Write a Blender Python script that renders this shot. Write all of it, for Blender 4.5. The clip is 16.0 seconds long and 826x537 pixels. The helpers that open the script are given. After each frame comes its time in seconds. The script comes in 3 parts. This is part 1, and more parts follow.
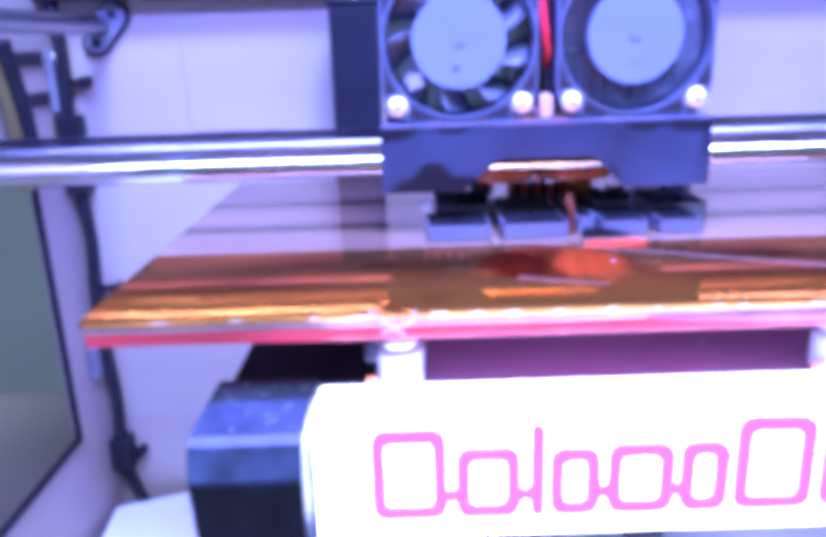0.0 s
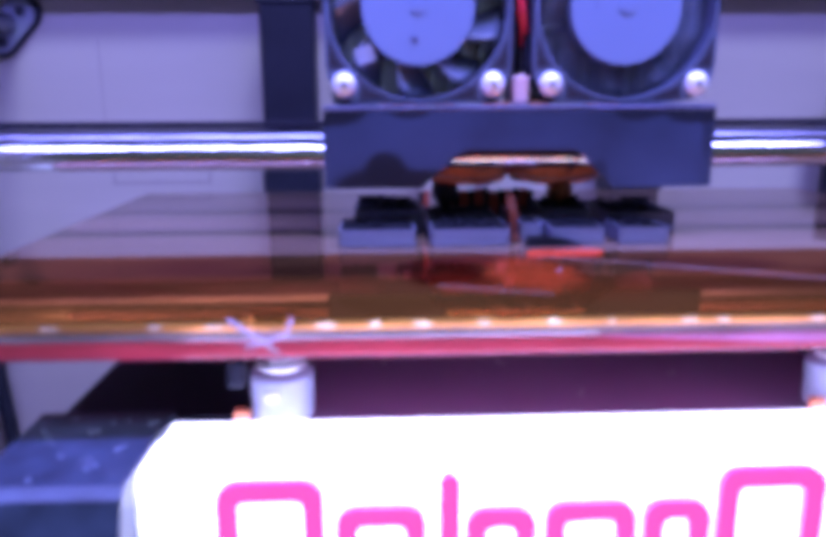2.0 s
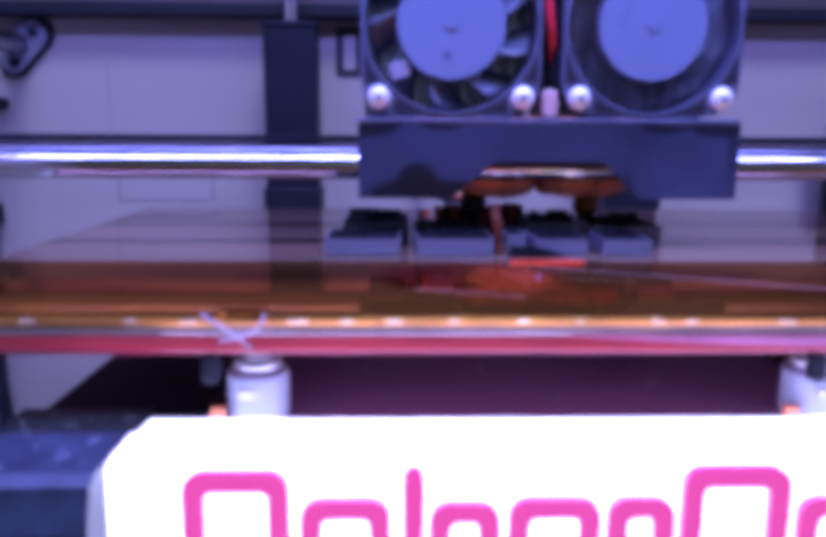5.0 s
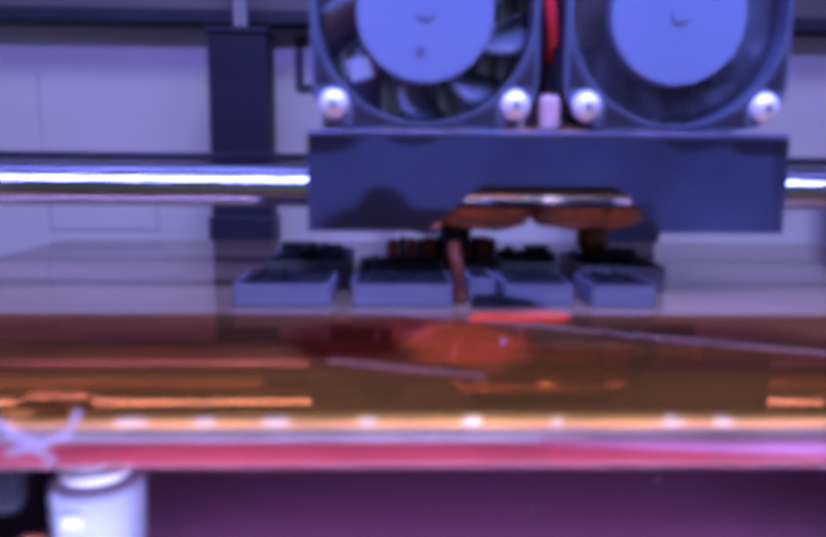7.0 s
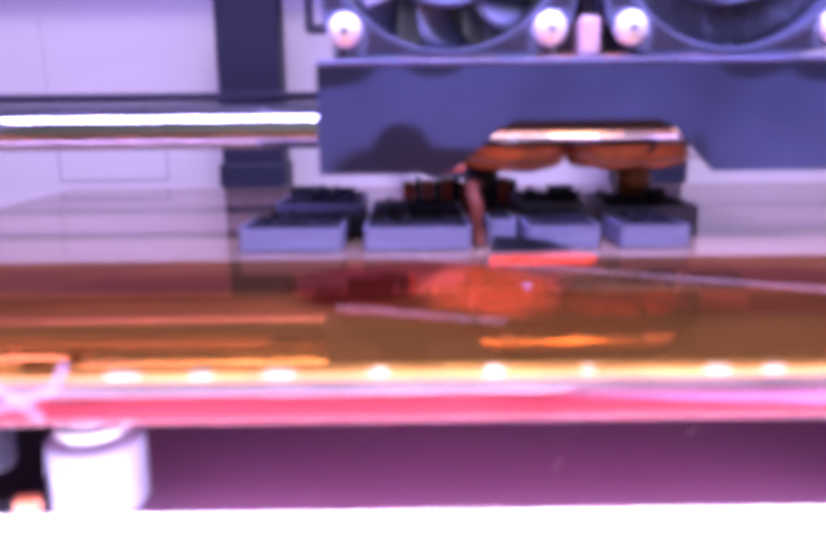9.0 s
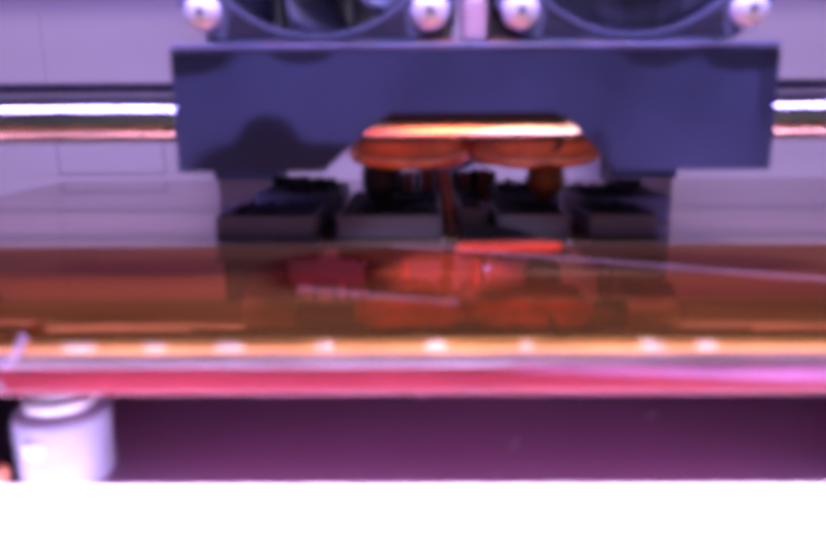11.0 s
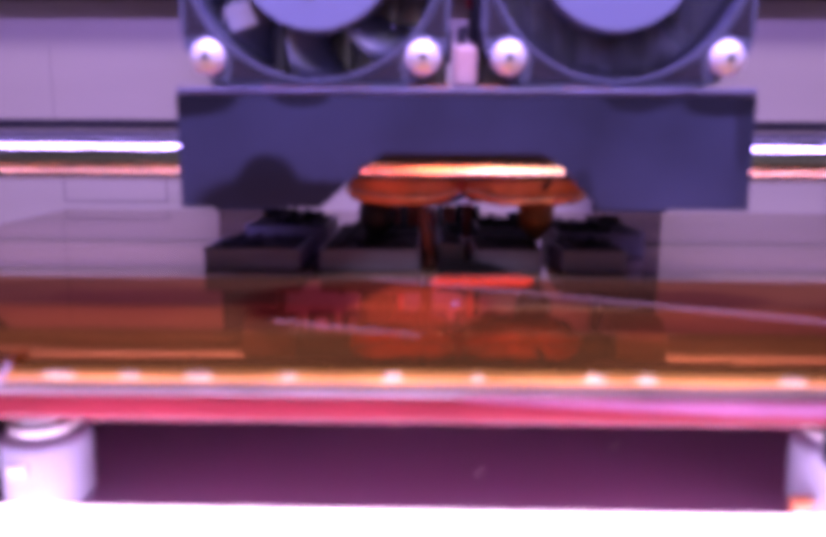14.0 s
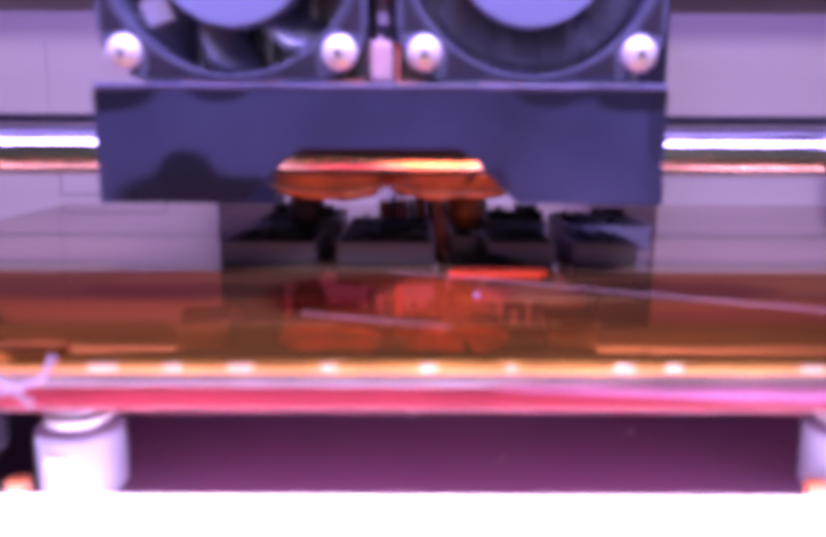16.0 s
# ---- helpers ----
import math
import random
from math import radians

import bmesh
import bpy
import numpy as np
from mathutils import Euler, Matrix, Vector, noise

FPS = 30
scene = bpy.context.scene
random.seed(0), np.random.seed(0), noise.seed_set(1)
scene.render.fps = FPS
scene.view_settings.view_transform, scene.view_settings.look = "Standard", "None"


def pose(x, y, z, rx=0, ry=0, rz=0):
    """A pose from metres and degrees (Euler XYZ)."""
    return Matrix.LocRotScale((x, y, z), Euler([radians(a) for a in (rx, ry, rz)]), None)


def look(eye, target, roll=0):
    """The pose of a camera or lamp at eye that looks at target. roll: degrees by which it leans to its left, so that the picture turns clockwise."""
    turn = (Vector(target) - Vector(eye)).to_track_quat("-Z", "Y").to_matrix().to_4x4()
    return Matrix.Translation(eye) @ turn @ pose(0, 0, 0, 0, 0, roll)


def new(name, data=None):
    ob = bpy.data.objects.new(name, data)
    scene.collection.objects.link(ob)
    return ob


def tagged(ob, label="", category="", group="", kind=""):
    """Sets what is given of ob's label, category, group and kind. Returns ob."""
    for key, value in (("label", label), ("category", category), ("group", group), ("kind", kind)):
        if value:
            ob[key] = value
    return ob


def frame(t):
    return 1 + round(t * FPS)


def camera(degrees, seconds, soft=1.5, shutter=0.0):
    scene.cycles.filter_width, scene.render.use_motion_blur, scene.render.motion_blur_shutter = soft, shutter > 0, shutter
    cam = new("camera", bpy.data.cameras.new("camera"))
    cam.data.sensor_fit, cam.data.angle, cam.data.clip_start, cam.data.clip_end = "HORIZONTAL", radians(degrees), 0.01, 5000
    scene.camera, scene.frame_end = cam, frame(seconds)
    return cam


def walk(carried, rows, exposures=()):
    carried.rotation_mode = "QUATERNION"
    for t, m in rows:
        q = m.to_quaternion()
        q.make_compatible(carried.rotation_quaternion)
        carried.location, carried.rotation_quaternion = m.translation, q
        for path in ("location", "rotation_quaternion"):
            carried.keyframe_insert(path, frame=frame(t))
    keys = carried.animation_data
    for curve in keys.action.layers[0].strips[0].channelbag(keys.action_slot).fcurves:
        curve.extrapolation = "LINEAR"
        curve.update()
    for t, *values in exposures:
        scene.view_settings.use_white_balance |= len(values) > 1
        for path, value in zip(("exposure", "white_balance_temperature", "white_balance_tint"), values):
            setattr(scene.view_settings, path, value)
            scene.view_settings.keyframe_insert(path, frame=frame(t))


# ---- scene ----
Z = 0.20  # height of the build plate's top over the printer's floor
cam = camera(57.97, 16.0, soft=7.5, shutter=0.6)
# a small phone lens held very near: about a millimetre of aperture, focused on the case's inside
cam.data.dof.use_dof, cam.data.dof.focus_distance, cam.data.dof.aperture_fstop = True, 0.26, 21.0
CAMERA_ROWS = [
    (0, 8e-05, 0.00012, 0.05068, -0.483, -17.029, 1.768),
    (0.5, 0.00333, 0.01270, 0.04342, -0.783, -14.233, 0.697),
    (1, 0.0073, 0.02781, 0.03533, -2.455, -12.131, 1.059),
    (1.5, 0.01114, 0.03158, 0.03191, -2.629, -13.312, 0.038),
    (2, 0.01359, 0.0317, 0.03212, -2.376, -13.114, 0.228),
    (2.5, 0.01686, 0.02989, 0.03196, -1.834, -12.099, 0.502),
    (3, 0.01868, 0.02852, 0.03241, -1.541, -11.329, 0.456),
    (3.5, 0.01888, 0.02798, 0.03169, -1.501, -10.768, 0.222),
    (4, 0.0191, 0.02778, 0.03151, -1.498, -10.77, 0.112),
    (6.5, 0.02594, 0.03927, 0.02222, -0.936, -10.671, -0.975),
    (7, 0.03073, 0.06538, 0.02565, -1.617, -8.705, -0.497),
    (7.5, 0.03447, 0.0776, 0.01735, -0.866, -10.154, -0.664),
    (8, 0.02934, 0.07723, 0.02136, -1.507, -10.069, -0.219),
    (8.5, 0.03024, 0.07386, 0.02303, -0.931, -11.652, 0.314),
    (9, 0.03134, 0.07254, 0.02311, -0.351, -12.492, 0.564),
    (9.5, 0.03154, 0.0728, 0.02195, -0.351, -12.898, 0.573),
    (10, 0.03556, 0.07064, 0.02191, 0.373, -12.731, 0.377),
    (12.5, 0.03783, 0.0685, 0.02141, 0.072, -12.126, -0.112),
    (13, 0.03785, 0.06692, 0.02247, 0.101, -11.319, -0.498),
    (13.5, 0.03716, 0.06674, 0.02341, 0.047, -10.723, -0.256),
    (14, 0.04228, 0.06499, 0.02379, 1.095, -10.536, -0.223),
    (14.5, 0.03419, 0.06459, 0.0243, -0.177, -10.462, 0.012),
    (15, 0.03915, 0.06519, 0.02346, 0.421, -10.725, -0.263),
    (15.5, 0.03686, 0.06256, 0.02552, -0.048, -11.487, -0.09),
    (16, 0.03699, 0.0627, 0.02439, -0.132, -11.174, -0.211),
]

EXPOSURES = [(0.0, 1.25, 4650, 24), (0.6, 0.9, 4760, 26), (1.0, 0.68, 4840, 27), (1.5, 0.27, 4970, 28), (2.5, -0.1, 5080, 28), (4.0, -0.27, 5120, 28), (6.5, -0.46, 4950, 32),
             (7.0, -0.2, 4930, 24), (8.0, 0.38, 5000, 26), (9.0, 0.92, 6250, 37), (10.0, 0.5, 6250, 46), (12.5, -0.17, 6420, 68), (13.5, -0.14, 6720, 69), (14.5, 0.22, 6850, 64), (16.0, 0.31, 6650, 58)]
walk(cam, [(t, pose(x, y, z + Z, 90 + pitch, roll, yaw)) for t, x, y, z, yaw, pitch, roll in CAMERA_ROWS], EXPOSURES)

# ---- light ----
world = bpy.data.worlds.new("room_air")
scene.world = world
world.use_nodes = True
world.node_tree.nodes["Background"].inputs[0].default_value = (0.5, 0.55, 0.6, 1)
world.node_tree.nodes["Background"].inputs[1].default_value = 0.02


def area(name, m, sx, sy, power, color):
    data = bpy.data.lights.new(name, "AREA")
    data.shape, data.size, data.size_y, data.energy, data.color = "RECTANGLE", sx, sy, power, color
    ob = new(name, data)
    ob.matrix_world = m
    return ob


# bar lamp of cold white diodes, standing across the printer's open top
area("led_strip_light", look((0.0, 0.112, Z + 0.205), (0.0, 0.116, Z)), 0.46, 0.018, 2.2, (0.39, 0.365, 1.0))
# ceiling lamp of the room
area("room_light", look((0.3, -0.9, 1.9), (0.3, -0.9, 0)), 0.6, 0.6, 38.0, (0.82, 0.92, 1.0))


# ---- materials ----
def mat(name, color, rough=0.5, metal=0.0, vary=0.12, scale=60.0, bump=0.1, bump_scale=400.0, spec=0.5, coat=0.0, coat_rough=0.05, ior=1.5, stretch=(1, 1, 1), emit=None, patch=False):
    m = bpy.data.materials.new(name)
    m.use_nodes = True
    nt = m.node_tree
    b = nt.nodes["Principled BSDF"]
    b.inputs["Roughness"].default_value, b.inputs["Metallic"].default_value = rough, metal
    b.inputs["Specular IOR Level"].default_value = spec
    b.inputs["IOR"].default_value = ior
    b.inputs["Coat Weight"].default_value, b.inputs["Coat Roughness"].default_value = coat, coat_rough
    tc = nt.nodes.new("ShaderNodeTexCoord")
    mp = nt.nodes.new("ShaderNodeMapping")
    mp.inputs["Scale"].default_value = stretch
    nt.links.new(tc.outputs["Object"], mp.inputs["Vector"])
    n1 = nt.nodes.new("ShaderNodeTexNoise")
    n1.inputs["Scale"].default_value, n1.inputs["Detail"].default_value = scale, 5
    n2 = nt.nodes.new("ShaderNodeTexNoise")
    n2.inputs["Scale"].default_value, n2.inputs["Detail"].default_value = bump_scale, 4
    for n in (n1, n2):
        nt.links.new(mp.outputs[0], n.inputs["Vector"])
    ramp = nt.nodes.new("ShaderNodeMapRange")
    ramp.inputs[1].default_value, ramp.inputs[2].default_value = 0.25, 0.75
    if patch:
        n1.inputs["Detail"].default_value = 2
        ramp.inputs[1].default_value, ramp.inputs[2].default_value = 0.40, 0.47
    ramp.inputs[3].default_value, ramp.inputs[4].default_value = 1 - vary, 1 + vary
    nt.links.new(n1.outputs[0], ramp.inputs[0])
    mul = nt.nodes.new("ShaderNodeVectorMath")
    mul.operation = "SCALE"
    mul.inputs[0].default_value = color
    nt.links.new(ramp.outputs[0], mul.inputs["Scale"])
    nt.links.new(mul.outputs[0], b.inputs["Base Color"])
    bp = nt.nodes.new("ShaderNodeBump")
    bp.inputs["Strength"].default_value, bp.inputs["Distance"].default_value = bump, 0.0004
    nt.links.new(n2.outputs[0], bp.inputs["Height"])
    nt.links.new(bp.outputs[0], b.inputs["Normal"])
    if emit:
        b.inputs["Emission Color"].default_value, b.inputs["Emission Strength"].default_value = (*emit[0], 1), emit[1]
    return m


PALE = mat("pale_painted_plywood", (0.40, 0.332, 0.33), 0.55, vary=0.07, scale=14, bump=0.15, bump_scale=260, stretch=(0.35, 1, 3))
FLOORWOOD = mat("pale_floor_plywood", (0.58, 0.52, 0.54), 0.5, vary=0.06, scale=14, bump=0.1)
BLACK = mat("black_moulded_plastic", (0.012, 0.012, 0.022), 0.5, vary=0.3, scale=90, bump=0.2, spec=0.25)
POST = mat("black_satin_post", (0.015, 0.014, 0.026), 0.5, vary=0.3, scale=50, bump=0.1, spec=0.13)
DECK = mat("purple_glossy_deck", (0.44, 0.28, 0.50), 0.25, vary=0.07, scale=25, bump=0.03, spec=0.9)
DUSTY = mat("dusty_black_end", (0.036, 0.045, 0.078), 0.38, vary=0.5, scale=160, bump=0.3, bump_scale=900)
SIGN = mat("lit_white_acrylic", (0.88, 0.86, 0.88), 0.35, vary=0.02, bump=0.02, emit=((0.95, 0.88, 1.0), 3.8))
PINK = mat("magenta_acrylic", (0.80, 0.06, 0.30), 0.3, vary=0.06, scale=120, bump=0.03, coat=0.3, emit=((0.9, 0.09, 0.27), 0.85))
STEEL = mat("polished_steel", (0.70, 0.70, 0.72), 0.11, 1.0, vary=0.05, scale=40, bump=0.02)
DULL = mat("dull_steel", (0.30, 0.30, 0.33), 0.30, 1.0, vary=0.1, scale=40, bump=0.05)
ZINC = mat("zinc_screw", (0.88, 0.88, 0.92), 0.48, 0.5, vary=0.15, scale=500, bump=0.1)
CARR = mat("dark_blue_grey_carriage", (0.030, 0.037, 0.076), 0.36, vary=0.45, scale=46, bump=0.15, bump_scale=500)
# Lighter than the carriage: the light on its top edge is painted in.
LEDGE = mat("lit_edge_tone", (0.11, 0.11, 0.20), 0.35, vary=0.4, scale=150, bump=0.2)
FANBLACK = mat("fan_black", (0.105, 0.118, 0.185), 0.30, vary=0.2, scale=120, bump=0.1)
FANHUB = mat("fan_hub_label", (0.17, 0.205, 0.33), 0.5, vary=0.05, scale=80, bump=0.04)
BLADE = mat("fan_blade", (0.13, 0.14, 0.20), 0.20, vary=0.2, scale=120, bump=0.05)
ALU = mat("aluminium_heatsink", (0.5, 0.5, 0.56), 0.35, 1.0, vary=0.15, scale=100)


def kapton(name, color, tint):
    m = mat(name, color, 0.05, 0.92, vary=0.5, scale=50, bump=0.06, bump_scale=90, ior=1.3, coat=0.06, coat_rough=0.05, stretch=(0.3, 1, 1))
    m.node_tree.nodes["Principled BSDF"].inputs["Specular Tint"].default_value = (*tint, 1)
    return m


KAPTON = kapton("amber_kapton_tape", (0.56, 0.195, 0.04), (0.75, 0.38, 0.2))
BAREPLATE = mat("bare_glossy_plate", (0.27, 0.165, 0.115), 0.05, 0.36, vary=0.3, scale=30, bump=0.015, bump_scale=60, ior=1.45, stretch=(0.3, 1, 1))


def blotch(m, cx, cy, rx, ry, color, amount, upright=False, noise_scale=170, matte=0.0):
    """A blotch with a ragged outline in the base colour of m; matte: how far it hides the metallic sheen."""
    nt = m.node_tree
    b = nt.nodes["Principled BSDF"]
    old = b.inputs["Base Color"].links[0].from_socket
    tc = nt.nodes.new("ShaderNodeTexCoord")
    mp = nt.nodes.new("ShaderNodeMapping")
    mp.inputs["Location"].default_value = (-cx / rx, 0, -cy / ry) if upright else (-cx / rx, -cy / ry, 0)
    mp.inputs["Scale"].default_value = (1 / rx, 0, 1 / ry) if upright else (1 / rx, 1 / ry, 0)
    nt.links.new(tc.outputs["Object"], mp.inputs["Vector"])
    ln = nt.nodes.new("ShaderNodeVectorMath")
    ln.operation = "LENGTH"
    nt.links.new(mp.outputs[0], ln.inputs[0])
    nz = nt.nodes.new("ShaderNodeTexNoise")
    nz.inputs["Scale"].default_value, nz.inputs["Detail"].default_value = noise_scale, 3
    nt.links.new(tc.outputs["Object"], nz.inputs["Vector"])
    add = nt.nodes.new("ShaderNodeMath")
    add.operation = "MULTIPLY_ADD"
    add.inputs[1].default_value = 0.7
    nt.links.new(nz.outputs[0], add.inputs[0])
    nt.links.new(ln.outputs["Value"], add.inputs[2])
    mr = nt.nodes.new("ShaderNodeMapRange")
    mr.interpolation_type = "SMOOTHSTEP"
    mr.inputs[1].default_value, mr.inputs[2].default_value, mr.inputs[3].default_value, mr.inputs[4].default_value = 1.1, 1.5, amount, 0.0
    nt.links.new(add.outputs[0], mr.inputs[0])
    mx = nt.nodes.new("ShaderNodeMix")
    mx.data_type = "RGBA"
    mx.inputs["B"].default_value = (*color, 1)
    nt.links.new(mr.outputs[0], mx.inputs["Factor"])
    nt.links.new(old, mx.inputs["A"])
    nt.links.new(mx.outputs["Result"], b.inputs["Base Color"])
    if matte:
        dull = nt.nodes.new("ShaderNodeMapRange")
        dull.inputs[3].default_value, dull.inputs[4].default_value = b.inputs["Metallic"].default_value, b.inputs["Metallic"].default_value * (1 - matte)
        nt.links.new(mr.outputs[0], dull.inputs[0])
        nt.links.new(dull.outputs[0], b.inputs["Metallic"])


# three strips of tape, laid side by side: the rear one doubled and brown, the front one golden
TAPES = []
for kind_name, color, tint in (("doubled_kapton_tape", (0.54, 0.260, 0.10), (0.40, 0.165, 0.075)), ("blotched_kapton_tape", (0.62, 0.230, 0.06), (0.58, 0.22, 0.08)),
                               ("golden_kapton_tape", (0.72, 0.300, 0.06), (0.74, 0.36, 0.11))):
    tape = kapton(kind_name, color, tint)
    # Red and orange blotches: residue plus the hot ends' reflection, put in the colour.
    blotch(tape, 0.0340, 0.1660, 0.0175, 0.0145, (0.62, 0.11, 0.03), 0.8)
    blotch(tape, 0.0240, 0.1675, 0.0085, 0.0110, (0.30, 0.025, 0.012), 0.85)
    blotch(tape, 0.0450, 0.1520, 0.0150, 0.0080, (0.85, 0.26, 0.05), 0.6)
    blotch(tape, 0.0410, 0.1655, 0.0085, 0.0130, (1.0, 0.15, 0.03), 0.92, matte=0.15)
    # Dark brown blotches further out on both sides.
    blotch(tape, 0.0760, 0.1700, 0.0150, 0.0070, (0.15, 0.06, 0.02), 0.65)
    blotch(tape, 0.0050, 0.1690, 0.0190, 0.0060, (0.17, 0.06, 0.02), 0.55)
    blotch(tape, 0.1150, 0.1640, 0.0200, 0.0100, (0.20, 0.08, 0.02), 0.5)
    TAPES.append(tape)
# Ragged near-black patches near the edges of the carriage's front plate.
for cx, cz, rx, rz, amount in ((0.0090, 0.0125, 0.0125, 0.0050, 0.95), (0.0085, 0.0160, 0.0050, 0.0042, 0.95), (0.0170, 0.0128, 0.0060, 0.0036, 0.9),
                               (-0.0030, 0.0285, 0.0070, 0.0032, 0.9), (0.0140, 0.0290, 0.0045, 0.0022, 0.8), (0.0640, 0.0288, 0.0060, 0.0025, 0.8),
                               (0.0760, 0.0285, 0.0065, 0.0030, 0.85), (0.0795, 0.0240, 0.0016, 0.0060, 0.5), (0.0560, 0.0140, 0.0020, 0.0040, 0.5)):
    blotch(CARR, cx, cz, rx, rz, (0.004, 0.004, 0.011), amount, True, 150)
KAPWRAP = mat("amber_kapton_wrap", (0.68, 0.22, 0.10), 0.25, 0.15, vary=0.35, scale=220, bump=0.6, bump_scale=300, coat=1.0)
BRASS = mat("scorched_brass", (0.20, 0.085, 0.03), 0.38, 0.6, vary=0.5, scale=300, bump=0.3, bump_scale=600)
REDKAP = mat("red_orange_insulation", (0.45, 0.06, 0.03), 0.35, vary=0.3, scale=220, bump=0.4, bump_scale=400, coat=0.5)
EDGEGLASS = mat("plate_edge", (0.55, 0.42, 0.48), 0.2, 0.6, vary=0.3, scale=90, bump=0.2)
REDPLATE = mat("red_heater_board", (0.48, 0.045, 0.065), 0.3, vary=0.25, scale=60, bump=0.05, coat=0.6)
WIRE = mat("clear_plastic_wire", (0.42, 0.33, 0.42), 0.3, vary=0.2, scale=300, bump=0.1, coat=0.5)
PLUM = mat("dull_plum_sheet", (0.26, 0.06, 0.12), 0.6, vary=0.2, scale=60, bump=0.1)
PINKSHEEN = mat("pink_painted_sheen", (0.78, 0.30, 0.52), 0.22, 0.3, vary=0.2, scale=90, bump=0.1, coat=0.6)
SHELL = mat("grey_printed_shell", (0.115, 0.115, 0.175), 0.42, vary=0.25, scale=300, bump=0.5, bump_scale=1500, stretch=(0.15, 0.15, 4))
ABS = mat("black_printed_filament", (0.008, 0.008, 0.013), 0.7, vary=0.4, scale=200, bump=0.5, bump_scale=1500, spec=0.12)
STRAND = mat("brown_orange_filament", (0.11, 0.022, 0.010), 0.45, vary=0.4, scale=300, bump=0.3, coat=0.4)
PINKISH = mat("pale_pink_plastic", (0.55, 0.36, 0.36), 0.45, vary=0.1, scale=200, bump=0.1)
CREASE = mat("pale_tape_edge", (0.62, 0.44, 0.42), 0.25, 0.4, vary=0.3, scale=150, bump=0.2, coat=1.0)
REDFILM = mat("red_orange_film", (0.80, 0.075, 0.02), 0.25, vary=0.35, scale=190, bump=0.5, bump_scale=500, coat=0.8)
EDGETAPE = mat("rolled_amber_tape", (0.80, 0.34, 0.08), 0.34, 0.75, vary=0.35, scale=120, bump=0.5, bump_scale=260, coat=0.3, stretch=(0.5, 1, 1))
WRINKLE = mat("shiny_tape_wrinkle", (0.85, 0.60, 0.40), 0.3, 0.6, vary=0.25, scale=300, bump=0.4, coat=0.5)
NYLON = mat("white_nylon", (0.36, 0.39, 0.53), 0.4, vary=0.12, scale=200, bump=0.1)
REDWIRE = mat("red_wire", (0.75, 0.03, 0.06), 0.35, vary=0.1, bump=0.05)
YELLOW = mat("yellow_cable", (0.13, 0.11, 0.04), 0.4, vary=0.15, bump=0.05)
INK = mat("dark_ink", (0.02, 0.016, 0.028), 0.5, vary=0.1, bump=0.02)
GROOVE = mat("groove_line", (0.13, 0.10, 0.13), 0.7, vary=0.1, bump=0.02)
BRACKET = mat("grey_cast_bracket", (0.17, 0.165, 0.23), 0.5, vary=0.25, scale=200, bump=0.15)
BEAM = mat("brown_dark_beam", (0.075, 0.052, 0.06), 0.5, vary=0.2, scale=25, bump=0.1, stretch=(0.3, 1, 3))
ROOM = mat("grey_green_plaster", (0.28, 0.285, 0.25), 0.8, vary=0.15, scale=2.2, bump=0.1, bump_scale=60)
TABLE = mat("grey_brown_tabletop", (0.30, 0.25, 0.20), 0.5, vary=0.15, scale=6, bump=0.1, stretch=(0.2, 1, 1))
CARD = mat("pale_card", (0.80, 0.77, 0.86), 0.6, vary=0.03, bump=0.02)


# ---- building helpers ----
def part(name, bm, material, parent=None, label="", smooth=False):
    me = bpy.data.meshes.new(name)
    if smooth:
        bmesh.ops.split_edges(bm, edges=[e for e in bm.edges if any(len(f.verts) > 4 for f in e.link_faces)])
    bm.normal_update()
    bm.to_mesh(me)
    bm.free()
    me.materials.append(material)
    if smooth:
        for p in me.polygons:
            p.use_smooth = len(p.vertices) <= 4
    ob = new(name, me)
    if parent:
        ob.parent = parent
    if label:
        ob["label"] = label
    return ob


def empty(name, m=None, **tags):
    ob = new(name)
    ob.empty_display_size = 0.01
    if m:
        ob.matrix_world = m
    return tagged(ob, **tags)


def box(bm, x0, x1, y0, y1, z0, z1, bevel=0.0):
    r = bmesh.ops.create_cube(bm, size=1)
    for v in r["verts"]:
        v.co = Vector((x0 + (v.co.x + 0.5) * (x1 - x0), y0 + (v.co.y + 0.5) * (y1 - y0), z0 + (v.co.z + 0.5) * (z1 - z0)))
    if bevel:
        es = list({e for v in r["verts"] for e in v.link_edges})
        bmesh.ops.bevel(bm, geom=es, offset=bevel, segments=2, affect="EDGES", profile=0.5)
    return bm


def B(*a, bevel=0.0):
    return box(bmesh.new(), *a, bevel=bevel)


def cyl(bm, p, q, r, n=20, r2=None, caps=True):
    p, q = Vector(p), Vector(q)
    d = q - p
    m = Matrix.Translation((p + q) / 2) @ d.to_track_quat("Z", "Y").to_matrix().to_4x4()
    bmesh.ops.create_cone(bm, cap_ends=caps, segments=n, radius1=r, radius2=r if r2 is None else r2, depth=d.length, matrix=m)
    return bm


def C(p, q, r, n=20, r2=None):
    return cyl(bmesh.new(), p, q, r, n, r2)


